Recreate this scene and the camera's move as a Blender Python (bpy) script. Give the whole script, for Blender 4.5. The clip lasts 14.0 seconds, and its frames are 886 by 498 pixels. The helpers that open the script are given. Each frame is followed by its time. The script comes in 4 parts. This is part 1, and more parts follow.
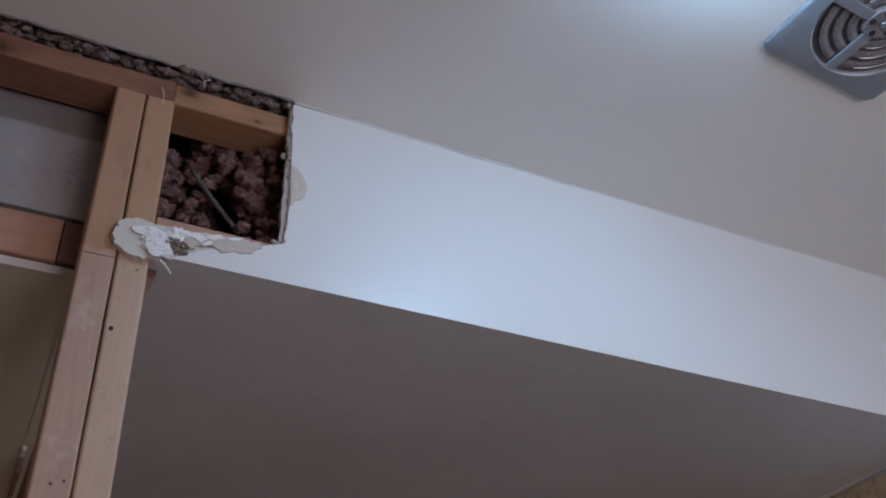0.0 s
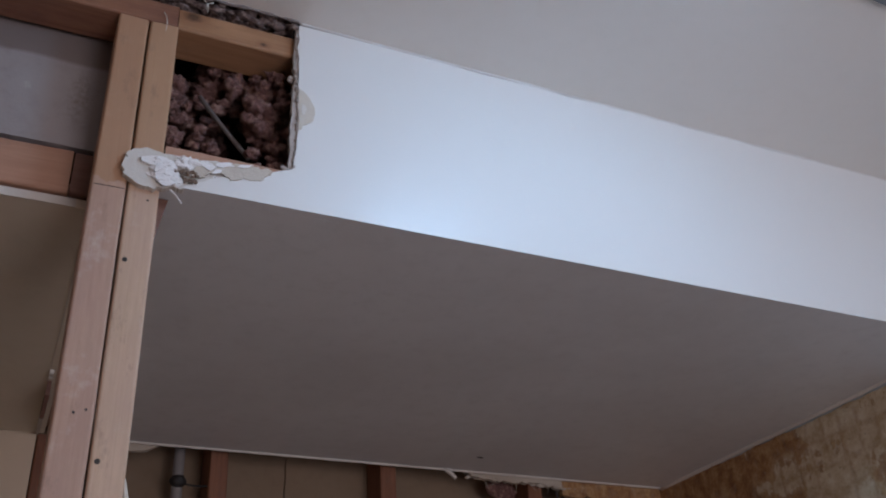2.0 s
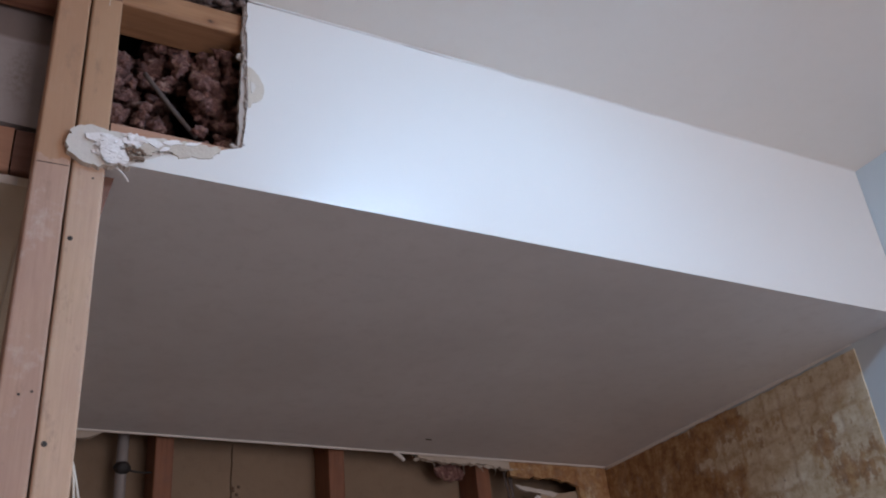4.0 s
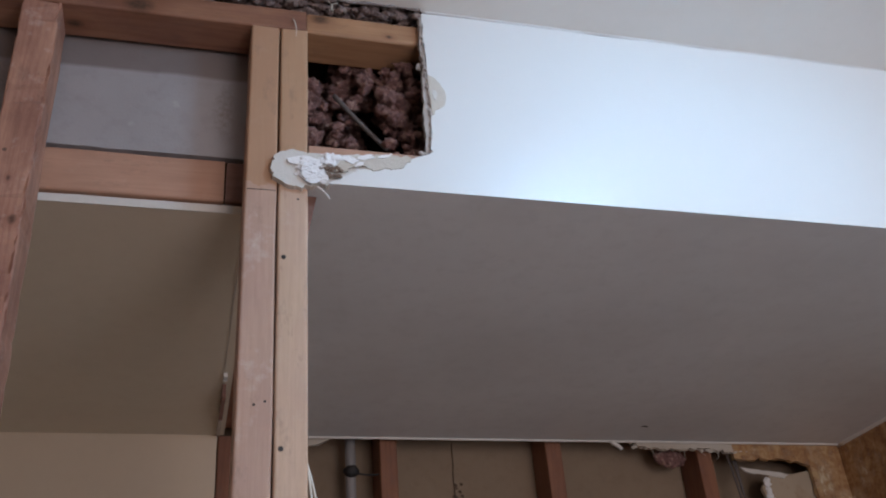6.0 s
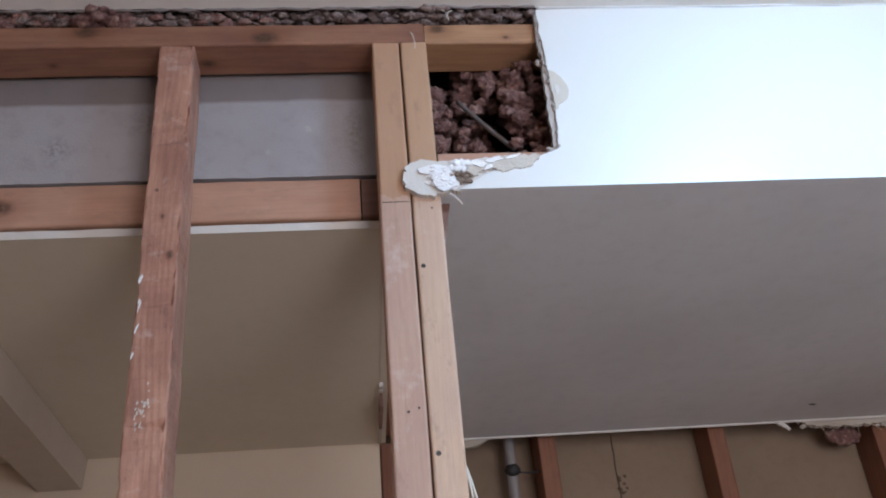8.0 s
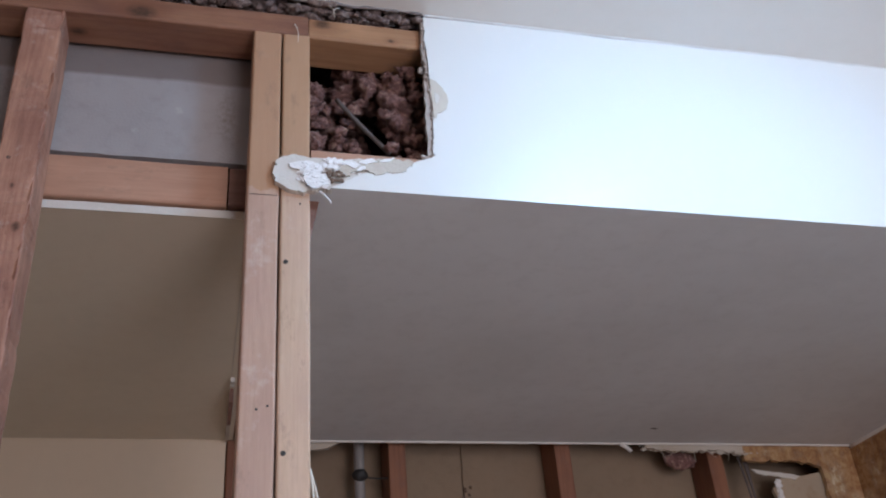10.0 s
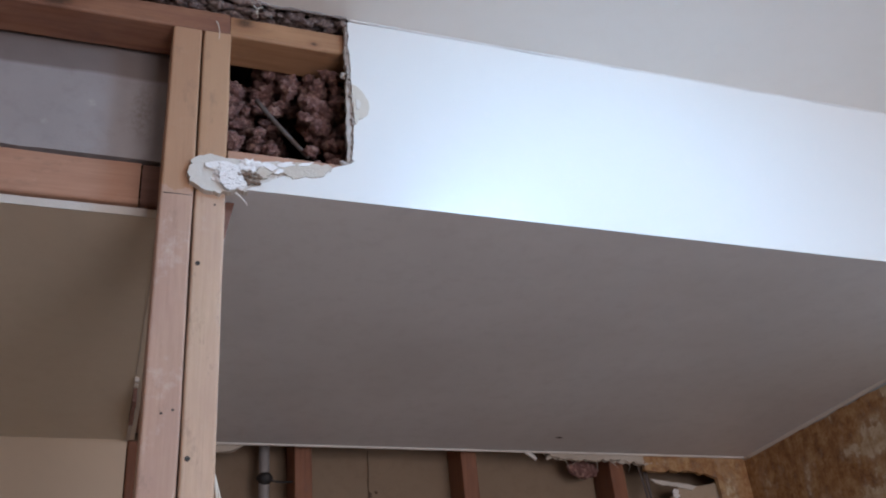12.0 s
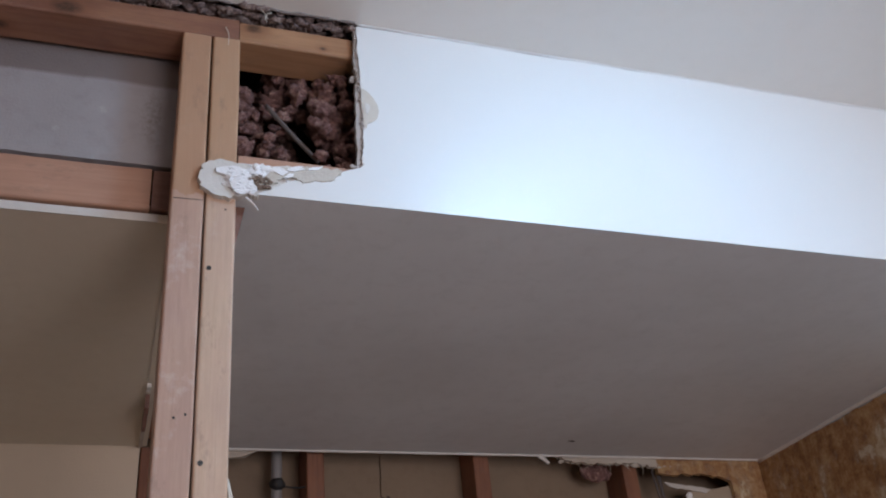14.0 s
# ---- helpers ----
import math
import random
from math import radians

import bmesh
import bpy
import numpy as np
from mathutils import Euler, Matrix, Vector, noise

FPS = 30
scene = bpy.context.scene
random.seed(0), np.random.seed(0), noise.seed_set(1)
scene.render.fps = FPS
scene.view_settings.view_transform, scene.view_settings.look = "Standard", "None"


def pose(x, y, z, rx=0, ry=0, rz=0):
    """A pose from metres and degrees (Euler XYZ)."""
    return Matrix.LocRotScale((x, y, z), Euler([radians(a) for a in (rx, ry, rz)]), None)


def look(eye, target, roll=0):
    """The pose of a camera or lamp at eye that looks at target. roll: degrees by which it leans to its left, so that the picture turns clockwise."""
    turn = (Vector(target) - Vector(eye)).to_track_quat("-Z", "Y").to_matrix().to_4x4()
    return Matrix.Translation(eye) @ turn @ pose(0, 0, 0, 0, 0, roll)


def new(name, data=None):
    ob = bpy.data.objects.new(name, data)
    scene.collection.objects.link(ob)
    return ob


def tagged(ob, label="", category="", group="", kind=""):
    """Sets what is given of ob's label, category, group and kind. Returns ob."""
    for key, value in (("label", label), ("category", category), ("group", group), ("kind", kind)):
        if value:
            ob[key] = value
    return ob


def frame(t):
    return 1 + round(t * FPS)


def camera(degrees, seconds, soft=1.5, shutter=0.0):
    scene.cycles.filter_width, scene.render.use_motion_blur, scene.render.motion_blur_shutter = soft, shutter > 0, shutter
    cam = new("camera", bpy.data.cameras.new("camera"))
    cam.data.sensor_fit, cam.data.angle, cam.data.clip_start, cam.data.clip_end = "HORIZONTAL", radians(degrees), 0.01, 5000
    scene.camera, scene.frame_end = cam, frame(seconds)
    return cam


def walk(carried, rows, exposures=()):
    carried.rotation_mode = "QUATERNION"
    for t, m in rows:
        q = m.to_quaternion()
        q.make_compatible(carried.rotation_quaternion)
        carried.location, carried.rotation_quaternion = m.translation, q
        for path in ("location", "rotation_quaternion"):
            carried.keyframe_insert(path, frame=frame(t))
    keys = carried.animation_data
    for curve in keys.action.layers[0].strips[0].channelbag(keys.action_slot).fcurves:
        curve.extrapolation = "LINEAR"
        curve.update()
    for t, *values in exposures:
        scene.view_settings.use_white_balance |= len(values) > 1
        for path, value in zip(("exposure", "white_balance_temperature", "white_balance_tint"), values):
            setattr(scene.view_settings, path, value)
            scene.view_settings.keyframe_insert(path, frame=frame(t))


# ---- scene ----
cam = camera(50.2, 14.0, soft=2.0)
PATH = [
    (0, (-0.036, 0.028, 1.438), (0.73, 1.454, 2.612), -3.4),
    (0.5, (-0.038, 0.012, 1.449), (0.685, 1.475, 2.605), -2.1),
    (1, (-0.052, 0.028, 1.44), (0.661, 1.485, 2.611), -2.3),
    (1.5, (-0.034, 0.037, 1.434), (0.643, 1.537, 2.571), -2.1),
    (2, (-0.025, 0.011, 1.454), (0.736, 1.559, 2.467), -3.5),
    (2.5, (-0.037, 0.029, 1.458), (0.911, 1.507, 2.414), -6.8),
    (3, (-0.036, 0.025, 1.45), (0.913, 1.492, 2.423), -6.6),
    (3.2, (-0.032, 0.017, 1.45), (0.841, 1.522, 2.437), -5.3),
    (5.3, (-0.039, 0.036, 1.44), (0.845, 1.543, 2.412), -6.2),
    (5.5, (-0.035, 0.022, 1.441), (0.739, 1.586, 2.418), -4.6),
    (6, (-0.037, 0.016, 1.435), (0.455, 1.672, 2.443), -4.8),
    (6.5, (-0.035, 0.013, 1.434), (0.333, 1.695, 2.452), -4.8),
    (7, (-0.033, 0.01, 1.433), (0.238, 1.706, 2.458), -5.0),
    (7.5, (-0.031, 0.005, 1.433), (0.163, 1.71, 2.46), -4.9),
    (8, (-0.032, 0.007, 1.433), (0.165, 1.712, 2.46), -5.4),
    (8.5, (-0.034, 0.004, 1.433), (0.241, 1.704, 2.45), -4.7),
    (9, (-0.031, 0.009, 1.435), (0.365, 1.691, 2.442), -5.8),
    (9.2, (-0.022, 0.015, 1.434), (0.402, 1.689, 2.443), -5.5),
    (11.5, (-0.028, 0.005, 1.439), (0.503, 1.646, 2.453), -4.9),
    (12, (-0.027, 0.006, 1.441), (0.611, 1.614, 2.445), -5.6),
    (12.5, (-0.025, 0.007, 1.439), (0.626, 1.608, 2.446), -6.1),
    (13, (-0.026, 0.006, 1.438), (0.597, 1.615, 2.45), -5.8),
    (13.5, (-0.026, 0.006, 1.438), (0.584, 1.618, 2.453), -5.6),
    (14, (-0.027, 0.009, 1.438), (0.59, 1.618, 2.455), -5.8),
]
walk(cam, [(t, look(e, a, r)) for t, e, a, r in PATH],
     [(0, -0.78, 5700, 21), (1.5, -0.68, 5700, 20), (2, -0.56, 5750, 21), (2.5, -0.31, 5900, 22), (3, -0.29, 5900, 22), (5.5, -0.28, 5800, 19), (6.5, 0.15, 5650, 15), (7.5, 0.36, 5550, 15),
      (9, 0.31, 5550, 16), (11.5, 0.08, 5650, 17), (14, -0.02, 5700, 17)])

# ---- world and light ----
world = bpy.data.worlds.new("sky")
world.use_nodes = True
scene.world = world
wn = world.node_tree.nodes
sky = wn.new("ShaderNodeTexSky")
sky.sky_type, sky.sun_disc = "NISHITA", False
sky.sun_elevation, sky.sun_rotation = radians(35), radians(200)
wn["Background"].inputs["Strength"].default_value = 0.1
world.node_tree.links.new(sky.outputs["Color"], wn["Background"].inputs["Color"])

WIN = (0.3, 1.42, 1.0, 2.05)          # bathroom window in the south wall: x0, x1, z0, z1
SOUTH = -0.85
lamp = bpy.data.lights.new("window_daylight", "AREA")
lamp.shape, lamp.size, lamp.size_y = "RECTANGLE", WIN[1] - WIN[0] - 0.1, WIN[3] - WIN[2] - 0.1
lamp.energy, lamp.color = 21.0, (1.0, 0.905, 0.83)
lamp_ob = new("window_daylight", lamp)
LAMP_AT = ((WIN[0] + WIN[1]) / 2, SOUTH - 0.2, (WIN[2] + WIN[3]) / 2 - 0.03)
lamp_ob.matrix_world = look(LAMP_AT, (LAMP_AT[0], LAMP_AT[1] + 1, LAMP_AT[2] + 0.5))

# ---- materials ----


class Nodes:
    """A short hand for building node materials."""

    def __init__(self, name, rough=0.6, metal=0.0):
        self.mat = bpy.data.materials.new(name)
        self.mat.use_nodes = True
        self.tree = self.mat.node_tree
        self.bsdf = self.tree.nodes["Principled BSDF"]
        self.bsdf.inputs["Roughness"].default_value = rough
        self.bsdf.inputs["Metallic"].default_value = metal

    def add(self, kind, **inputs):
        node = self.tree.nodes.new(kind)
        for key, value in inputs.items():
            self.put(node.inputs[key.replace("_", " ")], value)
        return node

    def put(self, socket, value):
        if isinstance(value, bpy.types.NodeSocket):
            self.tree.links.new(value, socket)
        else:
            socket.default_value = value

    def coords(self, scale=(1, 1, 1), turn=(0, 0, 0)):
        tc = self.add("ShaderNodeTexCoord")
        m = self.add("ShaderNodeMapping", Vector=tc.outputs["Object"], Scale=scale, Rotation=turn)
        return m.outputs["Vector"]

    def noise(self, vec, scale, detail=4.0, rough=0.55, distort=0.0):
        return self.add("ShaderNodeTexNoise", Vector=vec, Scale=scale, Detail=detail, Roughness=rough, Distortion=distort).outputs["Fac"]

    def ramp(self, fac, *stops):
        r = self.add("ShaderNodeValToRGB", Fac=fac)
        els = r.color_ramp.elements
        while len(els) < len(stops):
            els.new(0.5)
        for el, (p, c) in zip(els, stops):
            el.position = p
            el.color = (c, c, c, 1) if isinstance(c, (int, float)) else (*c, 1)
        return r.outputs["Color"]

    def mix(self, fac, a, b, blend="MIX"):
        m = self.tree.nodes.new("ShaderNodeMix")
        m.data_type, m.blend_type = "RGBA", blend
        for s, v in ((m.inputs[0], fac), (m.inputs[6], a), (m.inputs[7], b)):
            self.put(s, (*v, 1) if isinstance(v, tuple) and len(v) == 3 else v)
        return m.outputs[2]

    def math(self, op, a, b=0.0):
        m = self.tree.nodes.new("ShaderNodeMath")
        m.operation = op
        self.put(m.inputs[0], a)
        self.put(m.inputs[1], b)
        return m.outputs[0]

    def bump(self, height, strength=0.3, dist=0.002):
        b = self.add("ShaderNodeBump", Height=height, Strength=strength, Distance=dist)
        self.put(self.bsdf.inputs["Normal"], b.outputs["Normal"])

    def color(self, c):
        self.put(self.bsdf.inputs["Base Color"], (*c, 1) if isinstance(c, tuple) and len(c) == 3 else c)

    def near(self, place, inner, outer, squash=(1, 1, 1)):
        """1 within inner metres of a place, falling to 0 at outer."""
        tc = self.add("ShaderNodeTexCoord")
        sub = self.tree.nodes.new("ShaderNodeVectorMath")
        sub.operation = "SUBTRACT"
        self.put(sub.inputs[0], tc.outputs["Object"])
        sub.inputs[1].default_value = place
        mul = self.tree.nodes.new("ShaderNodeVectorMath")
        mul.operation = "MULTIPLY"
        self.put(mul.inputs[0], sub.outputs[0])
        mul.inputs[1].default_value = squash
        ln = self.tree.nodes.new("ShaderNodeVectorMath")
        ln.operation = "LENGTH"
        self.put(ln.inputs[0], mul.outputs[0])
        mr = self.add("ShaderNodeMapRange", Value=ln.outputs["Value"])
        for k, v in (("From Min", inner), ("From Max", outer), ("To Min", 1.0), ("To Max", 0.0)):
            mr.inputs[k].default_value = v
        return mr.outputs[0]


def paint(name, base, stain, rough=0.45, peel=0.25, dirt=0.35, specks=0.0, marks=(), upper_tone=None):
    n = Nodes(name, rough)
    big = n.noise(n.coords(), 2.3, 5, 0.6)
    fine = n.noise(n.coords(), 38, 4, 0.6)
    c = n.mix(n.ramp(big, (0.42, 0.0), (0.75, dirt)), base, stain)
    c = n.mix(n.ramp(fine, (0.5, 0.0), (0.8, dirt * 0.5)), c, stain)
    if specks:
        v = n.add("ShaderNodeTexVoronoi", Vector=n.coords(), Scale=9.0, Randomness=1.0)
        c = n.mix(n.math("MULTIPLY", n.math("LESS_THAN", v.outputs["Distance"], 0.013), specks), c, (0.12, 0.1, 0.09))
    for place, size, squash, tone in marks:
        rough_edge = n.math("MULTIPLY", n.near(place, size * 0.2, size, squash), n.ramp(n.noise(n.coords(), 120, 5, 0.7), (0.42, 0.0), (0.60, 0.42)))
        c = n.mix(rough_edge, c, tone)
    # above a given height, with a wavering edge, the colour turns to a second tone
    if upper_tone:
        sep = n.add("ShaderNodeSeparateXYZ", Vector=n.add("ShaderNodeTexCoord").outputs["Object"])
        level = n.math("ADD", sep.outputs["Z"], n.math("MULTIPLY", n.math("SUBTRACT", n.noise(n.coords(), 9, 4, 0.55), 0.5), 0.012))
        c = n.mix(n.ramp(n.math("MULTIPLY", n.math("SUBTRACT", level, upper_tone[0]), 20.0), (0.0, 0.0), (0.13, 0.9)), c, upper_tone[1])
    n.color(c)
    n.bump(n.noise(n.coords(), 260, 3, 0.6), peel, 0.0012)
    n.put(n.bsdf.inputs["Roughness"], n.ramp(fine, (0.3, rough - 0.06), (0.7, rough + 0.1)))
    return n.mat


def wood(name, light, dark, axis=2, knots=(), stain=None, stain_amount=0.0, rings=1.0, rough=0.62, whitewash=0.0, ring_scale=34.0, fresh=None, blotches=9, pins=False, scars=0.0):
    """Sawn softwood: growth rings round an off-centre pith, drawn out along an axis."""
    n = Nodes(name, rough)
    a, b = [k for k in range(3) if k != axis]
    rnd = n.add("ShaderNodeObjectInfo").outputs["Random"]
    shift = n.add("ShaderNodeCombineXYZ", X=n.math("MULTIPLY", rnd, 3.1), Y=n.math("MULTIPLY", rnd, 5.3), Z=n.math("MULTIPLY", rnd, 7.7))

    def along(k):
        sc = [1.0, 1.0, 1.0]
        sc[axis] = k
        add = n.tree.nodes.new("ShaderNodeVectorMath")
        n.put(add.inputs[0], n.coords(tuple(sc)))
        n.put(add.inputs[1], shift.outputs[0])
        return add.outputs[0]
    v, slow = along(0.03), along(0.16)
    tc = n.add("ShaderNodeTexCoord")
    sep = n.add("ShaderNodeSeparateXYZ", Vector=tc.outputs["Object"])
    pa = n.math("ADD", sep.outputs["XYZ"[a]], n.math("MULTIPLY", n.math("SUBTRACT", n.noise(slow, 7.0, 2, 0.5), 0.5), 0.11))
    pb = n.math("ADD", sep.outputs["XYZ"[b]], n.math("MULTIPLY", n.noise(slow, 5.0, 2, 0.5), 0.14))
    run = n.math("ADD", n.math("MULTIPLY", pa, 0.9), n.math("MULTIPLY", pb, 0.5))
    wave = n.math("ADD", n.math("MULTIPLY", n.math("SINE", n.math("MULTIPLY", run, ring_scale * 20.0)), 0.5), 0.5)
    soft = n.ramp(n.noise(slow, 22, 3), (0.35, 0.25), (0.65, 1.0))
    ring = n.math("MULTIPLY", n.ramp(wave, (0.3, 0.0), (0.98, 0.6 * rings)), soft)
    fibre = n.noise(v, 330, 5, 0.7)
    c = n.mix(ring, light, dark)
    c = n.mix(n.ramp(fibre, (0.42, 0.0), (0.8, 0.55)), c, dark)
    blotch = n.noise(n.coords(tuple(0.35 if k == axis else 1.0 for k in range(3))), blotches, 6, 0.7)
    tone = n.noise(along(0.4), 16, 5, 0.65)
    c = n.mix(n.ramp(tone, (0.38, 0.0), (0.72, 0.35)), c, tuple(q * 0.62 for q in light))
    c = n.mix(n.ramp(n.noise(along(0.25), 31, 4, 0.6), (0.52, 0.0), (0.75, 0.3)), c, tuple(min(0.8, q * 1.3 + 0.03) for q in light))
    if stain:
        c = n.mix(n.ramp(blotch, (0.4, 0.0), (0.68, stain_amount)), c, stain)
    if whitewash:
        c = n.mix(n.ramp(n.noise(n.coords(), 26, 6, 0.7), (0.58, 0.0), (0.76, whitewash)), c, (0.72, 0.66, 0.6))
    if fresh:
        wav = n.math("ADD", sep.outputs["Z"], n.math("MULTIPLY", n.noise(n.coords(), 30, 3), 0.03))
        c = n.mix(n.math("MULTIPLY", n.math("GREATER_THAN", wav, 2.135), 0.78), c, fresh)
    chips = n.ramp(n.noise(along(0.5), 75, 6, 0.75), (0.58, 0.0), (0.70, 1.0))
    if scars:
        c = n.mix(n.math("MULTIPLY", chips, scars), c, tuple(q * 0.35 for q in dark))
    checks = n.ramp(n.noise(along(0.02), 95, 3, 0.55), (0.64, 0.0), (0.70, 0.5))
    c = n.mix(n.math("MULTIPLY", checks, n.ramp(n.noise(along(0.3), 12, 3), (0.45, 0.0), (0.6, 1.0))), c, tuple(q * 0.5 for q in dark))
    smear = n.ramp(n.noise(along(0.45), 38, 6, 0.75), (0.56, 0.0), (0.72, 0.4))
    c = n.mix(smear, c, (0.16, 0.10, 0.08))
    pin = n.add("ShaderNodeTexVoronoi", Vector=n.coords(), Scale=16.0)
    if pins:
        c = n.mix(n.math("MULTIPLY", n.math("LESS_THAN", pin.outputs["Distance"], 0.045), 0.75), c, (0.05, 0.035, 0.03))
    sq = [1.0, 1.0, 1.0]
    sq[axis] = 0.62
    for place, size in knots:
        c = n.mix(n.math("MULTIPLY", n.near(place, size * 0.9, size * 2.2, tuple(sq)), 0.5), c, dark)
        core = n.math("MULTIPLY", n.near(place, size * 0.35, size, tuple(sq)), n.ramp(n.noise(n.coords(), 150, 3), (0.3, 0.5), (0.6, 0.9)))
        c = n.mix(core, c, (0.05, 0.026, 0.014))
    n.color(c)
    n.bump(n.math("SUBTRACT", n.mix(0.5, ring, fibre), n.math("MULTIPLY", chips, scars)), 0.4, 0.0015)
    return n.mat


M_FACE = paint("white_wall_paint", (0.74, 0.725, 0.69), (0.70, 0.685, 0.65), 0.34, 0.05, 0.15)
M_CEIL = paint("ceiling_paint", (0.80, 0.765, 0.71), (0.73, 0.69, 0.62), 0.6, 0.1, 0.4)
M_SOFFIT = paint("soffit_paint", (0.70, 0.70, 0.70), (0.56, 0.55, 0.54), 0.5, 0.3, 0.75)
M_OLIVE = paint("old_cream_ceiling_paint", (0.68, 0.60, 0.47), (0.59, 0.51, 0.40), 0.55, 0.3, 0.5)
# browner cream for the beam, darkened to imitate the weaker light on it
M_BEAM = paint("darkened_cream_beam_paint", (0.55, 0.46, 0.37), (0.45, 0.37, 0.29), 0.6, 0.3, 0.6)
M_BEIGE = paint("beige_wall_paint", (0.68, 0.55, 0.40), (0.6, 0.48, 0.35), 0.55, 0.3, 0.4)
# for walls out of view: warm tone picked to colour their bounced light
M_WARM = paint("warm_cream_wall_paint", (0.72, 0.56, 0.45), (0.62, 0.48, 0.38), 0.5, 0.25, 0.3)
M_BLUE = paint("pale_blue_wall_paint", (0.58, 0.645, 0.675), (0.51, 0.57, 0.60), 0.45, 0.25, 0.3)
M_TRIM = paint("white_trim_paint", (0.78, 0.78, 0.76), (0.6, 0.58, 0.55), 0.35, 0.2, 0.3)
# floor out of view: reddish brown picked to warm its bounce
M_FLOOR = paint("bare_plywood_subfloor", (0.36, 0.24, 0.17), (0.26, 0.17, 0.12), 0.75, 0.5, 0.6)
# the paper is darker and browner above 2.339 m
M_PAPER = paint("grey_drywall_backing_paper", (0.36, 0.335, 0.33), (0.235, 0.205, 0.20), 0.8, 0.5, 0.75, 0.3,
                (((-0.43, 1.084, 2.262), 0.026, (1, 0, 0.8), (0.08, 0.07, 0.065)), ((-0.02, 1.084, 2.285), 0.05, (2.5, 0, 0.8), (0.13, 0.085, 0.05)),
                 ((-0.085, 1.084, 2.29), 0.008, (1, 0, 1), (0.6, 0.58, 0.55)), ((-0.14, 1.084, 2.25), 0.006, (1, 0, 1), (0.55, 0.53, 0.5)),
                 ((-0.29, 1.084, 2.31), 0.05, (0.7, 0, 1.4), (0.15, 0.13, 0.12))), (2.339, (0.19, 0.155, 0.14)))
M_TAN = paint("beige_wallboard_paper", (0.44, 0.35, 0.25), (0.26, 0.14, 0.06), 0.85, 0.7, 0.9)
M_SHEATH = paint("tan_drywall_backing_paper", (0.30, 0.215, 0.14), (0.20, 0.14, 0.09), 0.85, 0.6, 0.7, 0.4)
# near-black: stands in for unlit space behind openings, and colours one scuff
M_DARK = paint("near_black_matte", (0.06, 0.045, 0.035), (0.03, 0.025, 0.02), 0.9, 0.5, 0.6)
M_GYPSUM = paint("crumbled_gypsum", (0.84, 0.82, 0.80), (0.66, 0.57, 0.48), 0.9, 1.0, 0.5)
M_GYPDIRTY = paint("brown_paper_specks", (0.20, 0.14, 0.10), (0.10, 0.07, 0.05), 0.9, 1.0, 0.8)
M_EDGE = paint("dirty_gypsum_edge", (0.46, 0.41, 0.37), (0.24, 0.20, 0.17), 0.9, 1.0, 0.9)
M_TORN = paint("torn_cream_wallboard_paper", (0.56, 0.50, 0.42), (0.40, 0.32, 0.24), 0.85, 0.8, 0.9)
M_CREAM = paint("cream_filler_ring", (0.64, 0.60, 0.54), (0.52, 0.47, 0.40), 0.7, 0.5, 0.5)
M_PATCH = paint("dull_cream_filler", (0.60, 0.54, 0.45), (0.46, 0.40, 0.32), 0.7, 0.5, 0.5)
M_WHITE = paint("white_caulk", (0.76, 0.72, 0.66), (0.60, 0.53, 0.46), 0.5, 0.4, 0.5)
M_CRACK = paint("brown_crack_dirt", (0.13, 0.085, 0.055), (0.075, 0.05, 0.035), 0.9, 0.6, 0.7)
M_CABLE = paint("grey_cable_sheath", (0.13, 0.105, 0.095), (0.075, 0.06, 0.055), 0.7, 0.2, 0.4)
M_WIRE = paint("cream_wire_sheath", (0.66, 0.62, 0.54), (0.5, 0.45, 0.38), 0.45, 0.2, 0.3)
M_BLACK = paint("black_rubber", (0.02, 0.018, 0.017), (0.035, 0.03, 0.03), 0.6, 0.3, 0.4)
M_PVC = paint("grey_pipe_plastic", (0.30, 0.275, 0.26), (0.20, 0.18, 0.17), 0.45, 0.2, 0.5)

M_POST = wood("pale_post_wood", (0.62, 0.435, 0.30), (0.46, 0.30, 0.175), 2, stain=(0.47, 0.31, 0.235), stain_amount=0.6, rings=0.2, whitewash=0.2, blotches=13, fresh=(0.42, 0.24, 0.125), pins=True)
M_POSTRED = wood("pinkish_post_wood", (0.52, 0.345, 0.245), (0.34, 0.19, 0.13), 2, stain=(0.42, 0.26, 0.205), stain_amount=0.6, rings=0.32, whitewash=0.34, blotches=13, fresh=(0.41, 0.23, 0.12), pins=True)
M_STUD = wood("rough_red_stud_wood", (0.52, 0.29, 0.195), (0.28, 0.115, 0.075), 2, knots=(((-0.250, 1.012, 2.045), 0.006), ((-0.262, 1.012, 2.10), 0.003)), stain=(0.20, 0.08, 0.06), stain_amount=0.65, rings=0.7, whitewash=0.5, ring_scale=34.0, blotches=24, pins=True, scars=0.5)
M_PLATE = wood("orange_plate_wood", (0.33, 0.165, 0.095), (0.19, 0.075, 0.035), 0, rings=0.7,
               knots=(((-0.141, 1.012, 2.398), 0.015), ((-0.388, 1.012, 2.412), 0.014), ((-0.225, 1.05, 2.385), 0.009), ((-0.44, 1.05, 2.385), 0.005)),
               stain=(0.15, 0.06, 0.045), stain_amount=0.75, blotches=14)
M_PLATE2 = wood("tan_plate_wood", (0.42, 0.23, 0.115), (0.24, 0.105, 0.05), 0, rings=0.7, knots=(((0.105, 1.012, 2.412), 0.010), ((0.205, 1.0135, 2.395), 0.004)))
M_LEDGER = wood("pink_ledger_wood", (0.48, 0.28, 0.185), (0.32, 0.15, 0.095), 0, rings=0.4, whitewash=0.14, blotches=14,
                knots=(((-0.49, 1.08, 2.165), 0.016),), stain=(0.42, 0.22, 0.14), stain_amount=0.5)
